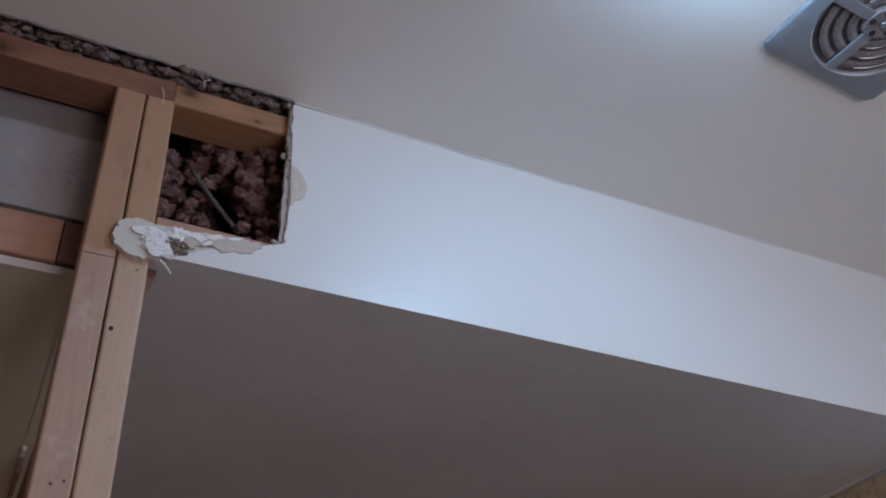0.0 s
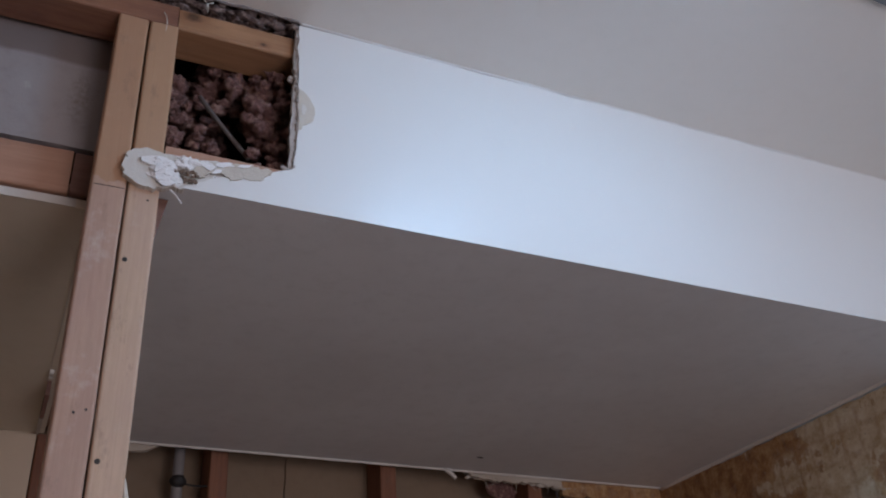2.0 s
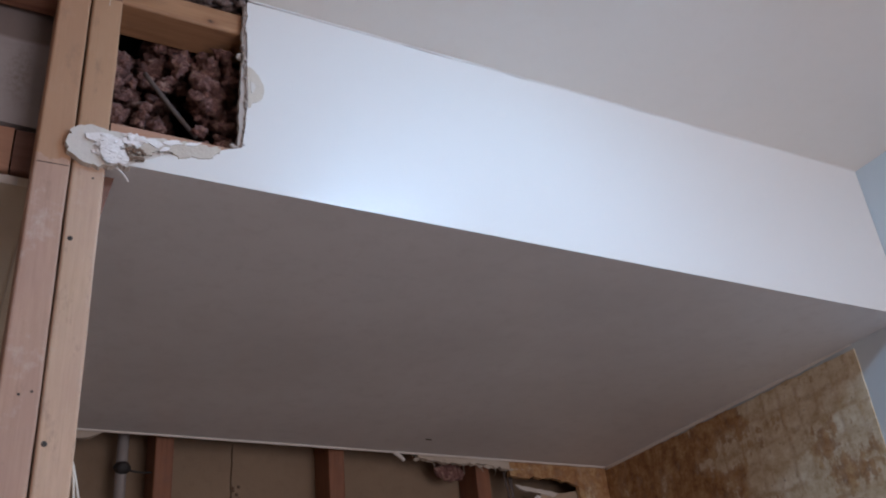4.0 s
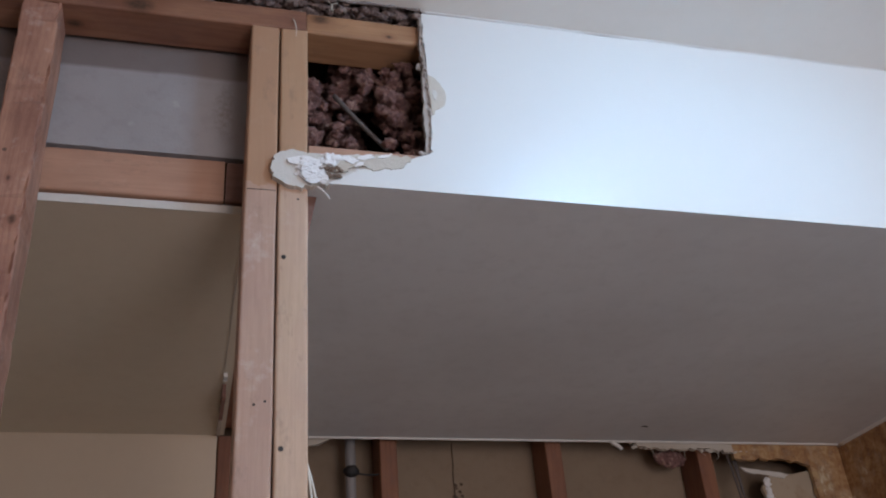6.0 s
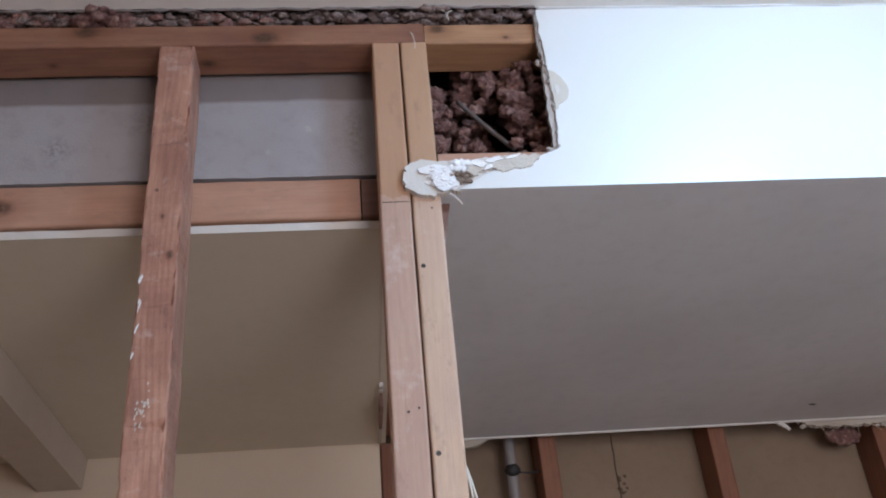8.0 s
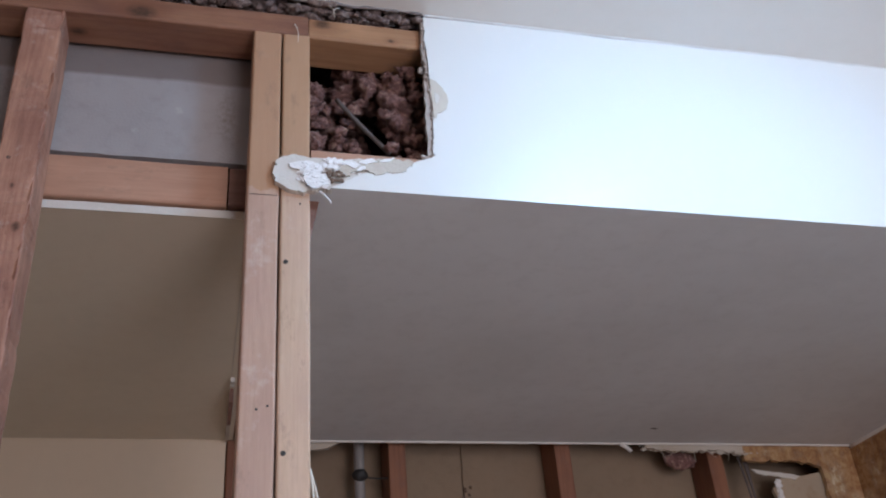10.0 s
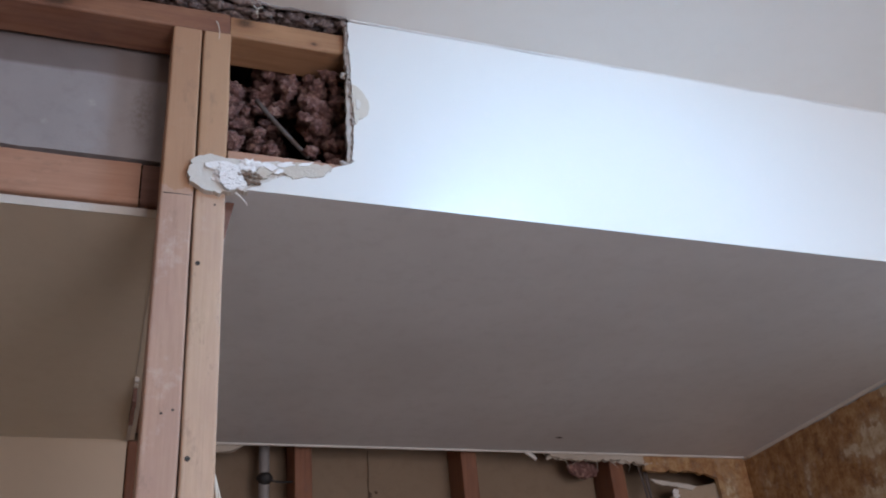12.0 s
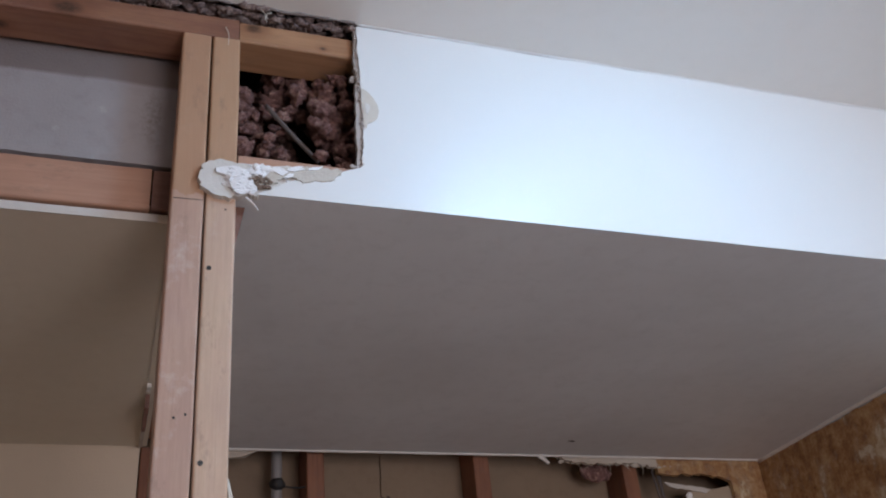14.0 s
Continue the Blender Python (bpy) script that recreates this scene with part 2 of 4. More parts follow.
M_BLOCK = wood("dark_block_wood", (0.20, 0.10, 0.07), (0.11, 0.05, 0.035), 0, rings=0.5)
M_REDSTUD = wood("dark_red_stud_wood", (0.30, 0.13, 0.065), (0.17, 0.06, 0.03), 2, rings=0.6, stain=(0.12, 0.04, 0.025), stain_amount=0.6)


def metal(name, base, rough=0.4):
    n = Nodes(name, rough, 1.0)
    f = n.noise(n.coords(), 60, 4, 0.6)
    n.color(n.mix(f, base, tuple(v * 0.7 for v in base)))
    n.put(n.bsdf.inputs["Roughness"], n.ramp(f, (0.3, rough - 0.1), (0.7, rough + 0.12)))
    return n.mat


M_STEEL = metal("brushed_steel", (0.55, 0.56, 0.58), 0.38)
M_SCREW = metal("dark_screw_steel", (0.10, 0.095, 0.09), 0.45)
M_GRILLE = metal("dusty_grille_metal", (0.36, 0.345, 0.34), 0.42)
M_FRAME = paint("grey_blue_vent_enamel", (0.25, 0.265, 0.285), (0.17, 0.18, 0.195), 0.5, 0.2, 0.6)


def mesh_band():
    """Dusty enamel pierced with small holes."""
    n = Nodes("dusty_pierced_enamel", 0.5)
    v = n.add("ShaderNodeTexVoronoi", Vector=n.coords(), Scale=230.0, Randomness=0.35)
    c = n.mix(n.ramp(n.noise(n.coords(), 30, 5, 0.65), (0.4, 0.0), (0.65, 0.8)), (0.29, 0.275, 0.28), (0.17, 0.15, 0.145))
    n.color(n.mix(n.ramp(v.outputs["Distance"], (0.22, 0.75), (0.38, 0.0)), c, (0.06, 0.055, 0.055)))
    n.bump(v.outputs["Distance"], 0.6, 0.002)
    return n.mat


M_BAND = mesh_band()
M_VENTIN = paint("dusty_vent_inside", (0.20, 0.18, 0.18), (0.11, 0.10, 0.10), 0.8, 0.5, 0.7)


def wool():
    n = Nodes("pink_brown_glass_wool", 0.95)
    f = n.noise(n.coords((1, 1, 1)), 55, 6, 0.7, 1.5)
    g = n.noise(n.coords((1, 1, 1)), 420, 4, 0.7)
    c = n.ramp(f, (0.28, (0.09, 0.04, 0.036)), (0.5, (0.27, 0.135, 0.115)), (0.70, (0.58, 0.37, 0.28)))
    n.color(n.mix(n.ramp(g, (0.45, 0.0), (0.8, 0.6)), c, (0.12, 0.07, 0.06)))
    n.bump(g, 1.0, 0.004)
    return n.mat


def wool_grey():
    n = Nodes("dirty_grey_glass_wool", 0.95)
    f = n.noise(n.coords(), 70, 6, 0.7, 1.5)
    c = n.ramp(f, (0.3, (0.08, 0.052, 0.047)), (0.5, (0.25, 0.175, 0.155)), (0.7, (0.50, 0.40, 0.33)))
    n.color(c)
    n.bump(n.noise(n.coords(), 420, 4, 0.7), 1.0, 0.004)
    return n.mat


M_WOOL, M_WOOLGREY = wool(), wool_grey()


def mastic():
    """Brown tile adhesive, trowelled and stained, left in traces of the tiles on pale wallboard."""
    n = Nodes("brown_tile_adhesive", 0.8)
    tc = n.add("ShaderNodeTexCoord")
    sep = n.add("ShaderNodeSeparateXYZ", Vector=tc.outputs["Object"])
    u = n.math("ADD", sep.outputs["X"], sep.outputs["Y"])
    com = n.add("ShaderNodeCombineXYZ", X=u, Y=sep.outputs["Z"]).outputs[0]
    wob = n.add("ShaderNodeTexNoise", Vector=com, Scale=11.0, Detail=6.0, Roughness=0.65)
    mixv = n.tree.nodes.new("ShaderNodeVectorMath")
    mixv.operation = "MULTIPLY_ADD"
    n.put(mixv.inputs[0], wob.outputs["Color"])
    mixv.inputs[1].default_value = (0.035, 0.035, 0)
    n.put(mixv.inputs[2], com)
    br = n.add("ShaderNodeTexBrick", Vector=mixv.outputs[0], Scale=1.0, Mortar_Size=0.009, Mortar_Smooth=1.0, Brick_Width=0.046, Row_Height=0.052)
    br.offset = 0.0
    joint = n.math("MULTIPLY", br.outputs["Fac"], n.ramp(n.noise(com, 13, 6, 0.7), (0.40, 0.0), (0.56, 1.0)))
    com2 = n.add("ShaderNodeCombineXYZ", X=n.math("MULTIPLY", u, 1.0), Y=n.math("MULTIPLY", sep.outputs["Z"], 0.22)).outputs[0]
    com3 = n.add("ShaderNodeCombineXYZ", X=n.math("MULTIPLY", u, 0.25), Y=sep.outputs["Z"]).outputs[0]
    drips = n.noise(com2, 48, 6, 0.7)
    combs = n.noise(com3, 55, 6, 0.7)
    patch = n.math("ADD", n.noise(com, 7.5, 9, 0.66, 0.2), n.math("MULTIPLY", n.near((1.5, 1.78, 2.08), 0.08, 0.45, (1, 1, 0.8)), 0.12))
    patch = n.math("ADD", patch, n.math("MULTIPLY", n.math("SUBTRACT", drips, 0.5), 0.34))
    # creamier adhesive towards the front, paled further to make up for weak light
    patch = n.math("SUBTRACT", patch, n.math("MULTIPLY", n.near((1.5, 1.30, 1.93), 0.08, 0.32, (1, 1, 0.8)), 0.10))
    brown = n.ramp(n.math("ADD", n.math("MULTIPLY", drips, 0.4), n.math("MULTIPLY", n.noise(com, 36, 7, 0.72), 0.6)),
                   (0.38, (0.17, 0.066, 0.024)), (0.5, (0.36, 0.18, 0.065)), (0.62, (0.53, 0.36, 0.17)))
    pale = n.ramp(n.noise(com, 30, 7, 0.72), (0.32, (0.46, 0.33, 0.18)), (0.5, (0.64, 0.54, 0.37)), (0.70, (0.78, 0.72, 0.58)))
    film = n.ramp(patch, (0.475, 0.0), (0.515, 0.7), (0.60, 0.95))
    cover = n.math("MAXIMUM", n.math("MULTIPLY", joint, 0.5), film)
    c = n.mix(cover, pale, brown)
    specks = n.ramp(n.noise(com, 85, 5, 0.7), (0.60, 0.0), (0.70, 0.8))
    c = n.mix(n.math("MULTIPLY", specks, n.ramp(combs, (0.45, 0.0), (0.6, 1.0))), c, (0.10, 0.045, 0.018))
    n.color(c)
    n.bump(n.math("ADD", n.math("MULTIPLY", cover, 0.5), n.math("MULTIPLY", drips, 0.5)), 0.7, 0.003)
    return n.mat


M_MASTIC = mastic()

# ---- mesh helpers ----


def mesh_of(bm, name, material, smooth=False):
    bmesh.ops.recalc_face_normals(bm, faces=bm.faces)
    me = bpy.data.meshes.new(name)
    bm.to_mesh(me)
    bm.free()
    me.materials.append(material)
    if smooth:
        for p in me.polygons:
            p.use_smooth = True
    return me


def thing(name, bm, material, label, category, kind="", group="", smooth=False):
    return tagged(new(name, mesh_of(bm, name, material, smooth)), label, category, group, kind)


def part(name, bm, material, parent, label="", smooth=False):
    ob = new(name, mesh_of(bm, name, material, smooth))
    ob.parent = parent
    return tagged(ob, label)


def box(x0, x1, y0, y1, z0, z1, bevel=0.0, bm=None):
    bm = bm or bmesh.new()
    r = bmesh.ops.create_cube(bm, size=1, matrix=Matrix.LocRotScale(((x0 + x1) / 2, (y0 + y1) / 2, (z0 + z1) / 2), None, (x1 - x0, y1 - y0, z1 - z0)))
    if bevel:
        edges = list({e for v in r["verts"] for e in v.link_edges})
        bmesh.ops.bevel(bm, geom=edges, offset=bevel, segments=2, affect="EDGES", profile=0.6)
    return bm


def lumber(x0, x1, y0, y1, z0, z1, axis=2, radius=0.0035, wobble=0.0006, twist=0.0, seed=0, steps=0, ragged=0.0, flare=0.0):
    """A sawn timber with eased arrises, swept along an axis, with slight waviness."""
    bm = bmesh.new()
    lo, hi = (x0, y0, z0), (x1, y1, z1)
    a, b = [i for i in range(3) if i != axis]
    ca, cb, ha, hb = (lo[a] + hi[a]) / 2, (lo[b] + hi[b]) / 2, (hi[a] - lo[a]) / 2, (hi[b] - lo[b]) / 2
    prof = []
    for sx, sy, start in ((1, 1, 0), (-1, 1, 90), (-1, -1, 180), (1, -1, 270)):
        for k in range(4):
            ang = radians(start + k * 30)
            prof.append((sx * (ha - radius) + radius * math.cos(ang), sy * (hb - radius) + radius * math.sin(ang)))
    n = steps or max(4, int((hi[axis] - lo[axis]) / 0.02))
    rings = []
    for i in range(n + 1):
        f = i / n
        s = lo[axis] + f * (hi[axis] - lo[axis])
        ang = twist * (f - 0.5)
        ring = []
        for j, (p, q) in enumerate(prof):
            w = wobble * noise.noise(Vector((p * 40, q * 40, s * 9 + seed * 7.7)))
            w += ragged * (2.2 if j > 11 else 0.6) * max(0, noise.noise(Vector((j * 0.5, s * 75, seed * 3.1))))
            k = 1 - w / max(ha, hb) * 1.5
            u, v = p * k * math.cos(ang) - q * k * math.sin(ang), p * k * math.sin(ang) + q * k * math.cos(ang)
            co = [0, 0, 0]
            if p < 0:
                u -= flare * (1 - f)
            co[a], co[b], co[axis] = ca + u, cb + v, s
            ring.append(bm.verts.new(co))
        rings.append(ring)
    m = len(prof)
    for i in range(n):
        for j in range(m):
            bm.faces.new((rings[i][j], rings[i][(j + 1) % m], rings[i + 1][(j + 1) % m], rings[i + 1][j]))
    bm.faces.new(rings[0])
    bm.faces.new(rings[-1])
    return bm


def rag(p, q, n, amp, seed=0):
    """Points from p to q (q left out) on a torn line."""
    out = []
    px, py = q[1] - p[1], -(q[0] - p[0])
    ln = math.hypot(px, py) or 1
    for i in range(n):
        f = i / n
        w = amp * noise.noise(Vector((f * n * 0.37, seed * 5.7, 1.3))) + 0.5 * amp * noise.noise(Vector((f * n * 0.9, seed * 3.3, 8.1)))
        w *= min(1, 4 * f, 4 * (1 - f)) if i else 0
        out.append((p[0] + f * (q[0] - p[0]) + px / ln * w, p[1] + f * (q[1] - p[1]) + py / ln * w))
    return out


def slab(outline, plane, at, thick, bm=None, rough=0.0, seed=0):
    """A sheet with an outline in a plane ('xz', 'xy' or 'yz') from at, thick along the third axis."""
    bm = bm or bmesh.new()

    def place(p, d):
        if plane == "xz":
            return (p[0], at + d, p[1])
        if plane == "xy":
            return (p[0], p[1], at + d)
        return (at + d, p[0], p[1])
    front = [bm.verts.new(place(p, 0)) for p in outline]
    back = [bm.verts.new(place((p[0] + rough * noise.noise(Vector((i * 0.7, seed, 2))), p[1] + rough * noise.noise(Vector((i * 0.7, seed, 9)))), thick)) for i, p in enumerate(outline)]
    bm.faces.new(front)
    bm.faces.new(back[::-1])
    k = len(outline)
    for i in range(k):
        bm.faces.new((front[i], front[(i + 1) % k], back[(i + 1) % k], back[i]))
    return bm


BALLS = {}


def lump(bm, c, r, squash=(1, 1, 1), amp=0.5, freq=1.6, sub=3, seed=0):
    """A torn, lumpy tuft."""
    if sub not in BALLS:
        ball = bmesh.new()
        bmesh.ops.create_icosphere(ball, subdivisions=sub, radius=1.0)
        ball.verts.index_update()
        BALLS[sub] = ([v.co.normalized() for v in ball.verts], [[v.index for v in f.verts] for f in ball.faces])
        ball.free()
    ways, tris = BALLS[sub]
    made = []
    for d in ways:
        q = d * freq + Vector((seed * 3.7, seed * 1.9, seed * 5.1))
        w = 1 + amp * (noise.noise(q) + 0.6 * noise.noise(q * 2.3) + 0.35 * noise.noise(q * 5.1))
        made.append(bm.verts.new((c[0] + d.x * r * w * squash[0], c[1] + d.y * r * w * squash[1], c[2] + d.z * r * w * squash[2])))
    for t in tris:
        bm.faces.new([made[k] for k in t])


def tube(points, radius, bm=None, sides=8):
    """A round cable, wire or pipe along points."""
    bm = bm or bmesh.new()
    pts = [Vector(p) for p in points]
    rings = []
    for i, p in enumerate(pts):
        d = (pts[min(i + 1, len(pts) - 1)] - pts[max(i - 1, 0)]).normalized()
        side = d.cross(Vector((0.31, 0.84, 0.44))).normalized()
        up = d.cross(side)
        r = radius(i / (len(pts) - 1)) if callable(radius) else radius
        rings.append([bm.verts.new(p + (side * math.cos(k * math.tau / sides) + up * math.sin(k * math.tau / sides)) * r) for k in range(sides)])
    for a, b in zip(rings, rings[1:]):
        for k in range(sides):
            bm.faces.new((a[k], a[(k + 1) % sides], b[(k + 1) % sides], b[k]))
    bm.faces.new(rings[0])
    bm.faces.new(rings[-1][::-1])
    return bm


def arc(p, q, sag, n=10):
    """Points of a hanging or bowed line from p to q."""
    p, q, sag = Vector(p), Vector(q), Vector(sag)
    return [p.lerp(q, i / n) + sag * 4 * (i / n) * (1 - i / n) for i in range(n + 1)]


def disc(c, normal, r, depth, sides=14, bm=None):
    bm = bm or bmesh.new()
    m = Matrix.Translation(c) @ Vector(normal).to_track_quat("Z", "Y").to_matrix().to_4x4()
    bmesh.ops.create_cone(bm, cap_ends=True, segments=sides, radius1=r, radius2=r * 0.85, depth=depth, matrix=m)
    return bm


# ---- the room's shell ----
CEIL, FACE, UNDER, EAST, BACK = 2.44, 1.0, 2.12, 1.502, 1.938
WEST = -1.25

thing("floor", box(-2.4, 1.7, -1.6, 2.3, -0.06, 0), M_FLOOR, "unseen floor in plywood brown that warms the bounced light", "floor", "structure")
# room ceiling: a board whose north edge is torn where the wall facing is gone
edge = [(0.256, FACE + 0.004)] + rag((0.25, FACE - 0.002), (WEST, FACE - 0.006), 90, 0.004, 3)
thing("ceiling", slab([(WEST - 0.05, SOUTH - 0.1), (EAST + 0.01, SOUTH - 0.1), (EAST + 0.01, FACE + 0.012)] + edge + [(WEST - 0.05, FACE - 0.006)], "xy", CEIL, 0.013, rough=0.004),
      M_CEIL, "smooth off-white painted bathroom ceiling with a torn edge", "ceiling", "structure")
# unseen slab, added so that no sky light leaks in from above
thing("roof_deck", box(-2.5, 1.75, -1.7, 2.35, 2.78, 2.84), M_DARK, "unseen dark slab added to keep light out from above", "roof", "structure")
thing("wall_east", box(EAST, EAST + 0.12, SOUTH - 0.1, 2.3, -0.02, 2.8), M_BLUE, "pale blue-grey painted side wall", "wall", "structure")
thing("wall_west", box(WEST - 0.12, WEST, SOUTH - 0.1, FACE + 0.07, -0.02, 2.8), M_WARM, "unseen side wall in warm cream that tints the bounced light", "wall", "structure")
ws = bmesh.new()
for b in ((WEST - 0.1, WIN[0], -0.02, 2.8), (WIN[1], EAST + 0.1, -0.02, 2.8), (WIN[0], WIN[1], -0.02, WIN[2]), (WIN[0], WIN[1], WIN[3], 2.8)):
    box(b[0], b[1], SOUTH - 0.12, SOUTH, b[2], b[3], bm=ws)
thing("wall_south", ws, M_WARM, "unseen wall with a window opening, warm cream to tint the bounce", "wall", "structure")
win = tagged(new("window_1"), "white framed bathroom window letting daylight in", "window", kind="structure")
for nm, b in (("window_sill", (WIN[0] - 0.03, WIN[1] + 0.03, SOUTH - 0.1, SOUTH + 0.03, WIN[2] - 0.03, WIN[2] - 0.002)),
              ("window_frame", (WIN[0] - 0.06, WIN[0] - 0.002, SOUTH + 0.002, SOUTH + 0.02, WIN[2], WIN[3])),
              ("window_frame", (WIN[1] + 0.002, WIN[1] + 0.06, SOUTH + 0.002, SOUTH + 0.02, WIN[2], WIN[3])),
              ("window_frame", (WIN[0] - 0.06, WIN[1] + 0.06, SOUTH + 0.002, SOUTH + 0.02, WIN[3] + 0.002, WIN[3] + 0.06))):
    part(nm, box(*b, bevel=0.003), M_TRIM, win)
thing("wall_back", box(-2.4, 1.7, 2.054, 2.15, -0.02, 2.8), M_SHEATH, "tan paper-faced board behind the stripped studs", "wall", "structure")
thing("wall_left_room_west", box(-2.4, -2.3, 1.0, 2.1, -0.02, 2.8), M_BEIGE, "beige painted wall of the next room", "wall", "structure")
thing("wall_left_room_south", box(-2.35, WEST - 0.12, 0.95, 1.07, -0.02, 2.8), M_BEIGE, "beige painted wall of the next room", "wall", "structure")
thing("wall_left_room_north", box(-2.3, 0.0165, 1.935, 1.95, -0.02, UNDER + 0.02), M_BEIGE, "cream-beige painted wall of the next room", "wall", "structure")

# boxed-in face over the tub: a sheet of wallboard with its corner broken out
out = [(EAST - 0.001, CEIL - 0.001)] + rag((EAST - 0.001, CEIL - 0.001), (0.252, CEIL - 0.003), 30, 0.0025, 1)[1:]
out += rag((0.252, CEIL - 0.004), (0.2535, 2.31), 14, 0.003, 5) + rag((0.2535, 2.31), (0.2555, 2.25), 7, 0.002, 6)
out += rag((0.2555, 2.25), (0.2495, 2.181), 8, 0.003, 7) + rag((0.2495, 2.181), (0.205, 2.164), 5, 0.002, 8)
out += rag((0.205, 2.164), (0.158, 2.147), 6, 0.004, 9) + rag((0.158, 2.147), (0.112, UNDER), 7, 0.005, 10) + rag((0.112, UNDER), (EAST - 0.001, UNDER), 40, 0.0003, 11) + [(EAST - 0.001, UNDER)]
face_ob = thing("soffit_face", slab(out, "xz", FACE, 0.0125), M_FACE, "white painted wallboard boxed over the tub alcove, corner broken out", "wall", "structure")
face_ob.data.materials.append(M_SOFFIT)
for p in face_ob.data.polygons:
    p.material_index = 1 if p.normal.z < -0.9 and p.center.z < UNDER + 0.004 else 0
# underside of the box over the tub
und = [(0.086, FACE + 0.0126), (EAST - 0.001, FACE + 0.0126)] + rag((EAST - 0.001, BACK), (0.086, BACK), 80, 0.0035, 12) + [(0.086, BACK)]
und_bm = slab(und, "xy", UNDER, 0.0125, rough=0.004)
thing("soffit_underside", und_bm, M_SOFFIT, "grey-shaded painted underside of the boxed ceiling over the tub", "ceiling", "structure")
# ceiling of the next room
lft = [(-2.3, 1.09)] + rag((-2.3, 1.088), (0.03, 1.088), 60, 0.0015, 13) + [(0.03, 1.088), (0.03, 1.934), (-2.3, 1.934)]
thing("ceiling_left_room", slab(lft[1:], "xy", UNDER, 0.0125, rough=0.003), M_OLIVE, "olive-cream painted low ceiling seen between the studs", "ceiling", "structure")
strip = [(WEST, 2.1195), (-0.002, 2.1195)] + rag((-0.002, 2.1315), (WEST, 2.1315), 80, 0.0016, 95)
thing("painted_edge", slab(strip, "xz", 1.0858, 0.0014), M_CREAM, "white painted edge of the low ceiling board", "trim", "structure")
beam_out = [(-0.585, 2.056), (-0.670, 2.056), (-0.670, UNDER - 0.001), (-0.580, UNDER - 0.001)]
thing("ceiling_beam", slab(beam_out, "xz", 1.10, 0.83), M_BEAM, "cream painted boxed beam under the low ceiling", "beam", "structure")
# tiled area stripped to adhesive
mo = [(1.128, 0.3)] + rag((1.128, 0.3), (1.128, UNDER - 0.012), 60, 0.003, 15)[1:] + rag((1.128, UNDER - 0.012), (BACK + 0.02, UNDER - 0.006), 60, 0.005, 16) + [(BACK + 0.02, 0.3)]
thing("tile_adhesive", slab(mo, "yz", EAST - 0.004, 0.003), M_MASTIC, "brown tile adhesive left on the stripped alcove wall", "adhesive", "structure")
# bead of old caulk along the seams
bead = tube([(EAST - 0.004, y, UNDER - 0.002) for y in np.linspace(1.13, BACK, 30)], lambda f: min(1.0, 0.15 + f * 5) * 0.0055 + 0.0012 * noise.noise(Vector((f * 30, 3, 1))), sides=6)
tube([(x, BACK - 0.002, UNDER - 0.001) for x in np.linspace(0.09, EAST - 0.005, 60)], lambda f: 0.0029 + 0.0020 * noise.noise(Vector((f * 50, 1, 1))), bm=bead, sides=6)
thing("caulk_bead", bead, M_WHITE, "white bead of caulk along the ceiling seams", "trim", "structure", smooth=True)

# ---- framing timbers ----
rng0 = random.Random(11)
PL0, PL1 = 2.386, 2.424
thing("top_plate", lumber(WEST, 0.0855, 1.012, 1.076, PL0, PL1, 0, seed=1), M_PLATE, "knotty orange-brown timber plate along the ceiling", "timber")
thing("top_plate", lumber(0.0865, EAST - 0.002, 1.0135, 1.077, PL0 - 0.001, PL1 - 0.002, 0, seed=2), M_PLATE2, "tan timber plate end above the broken opening", "timber")


def screw(parent, x, z, y, r=0.0034):
    s = part("screw", disc((x, y, z), (0, -1, 0), r, 0.0016), M_SCREW, parent, "dark countersunk screw head")
    part("recess", disc((x, y - 0.001, z), (0, -1, 0), r * 0.35, 0.0012, 6), M_BLACK, s)


p1 = thing("post_stud", lumber(0.0102, 0.0485, 1.012, 1.076, 0, PL0 - 0.001, 2, seed=3, steps=110, wobble=0.001, flare=0.009), M_POSTRED, "pinkish sawn timber of a doubled post", "stud", group="doubled post")
p2 = thing("post_stud", lumber(0.0505, 0.0875, 1.0115, 1.0755, 0, PL0 - 0.001, 2, seed=4, steps=110, wobble=0.001), M_POST, "pale sawn timber of a doubled post with screws", "stud", group="doubled post")
for z in (2.015, 1.776, 1.54, 1.2, 0.8):
    screw(p2, 0.058, z, 1.0115)
for x, z in ((0.028, 1.826), (0.040, 1.83), (0.075, 2.10)):
    part("nail_hole", disc((x, 1.0118, z), (0, -1, 0), 0.0018, 0.001, 8), M_BLACK, p1)
st = thing("wall_stud", lumber(-0.2855, -0.2380, 1.012, 1.076, 0, PL0 - 0.001, 2, seed=5, steps=260, wobble=0.002, ragged=0.0032), M_STUD,
           "rough reddish wall stud splashed with white paint", "stud")
for k in range(34):
    edge = k < 5
    z = (2.012, 1.981, 1.974, 1.946, 1.911)[k] if edge else 1.845 + rng0.gauss(0, 0.014)
    x = -0.2830 + rng0.uniform(0, 0.004) if edge else rng0.uniform(-0.274, -0.257)
    h, w = (rng0.uniform(0.003, 0.008), rng0.uniform(0.0008, 0.002)) if edge else (rng0.uniform(0.0006, 0.0026), rng0.uniform(0.0004, 0.0014))
    fleck = [(x + w * math.cos(a) * rng0.uniform(0.6, 1.3) + 0.25 * h * math.sin(a), z + h * math.sin(a) * rng0.uniform(0.6, 1.3)) for a in np.linspace(0, math.tau, 9)[:-1]]
    part("paint_fleck", slab(fleck, "xz", 1.0112, 0.0012), M_CREAM if k > 4 else M_TRIM, st, "splash of white paint")
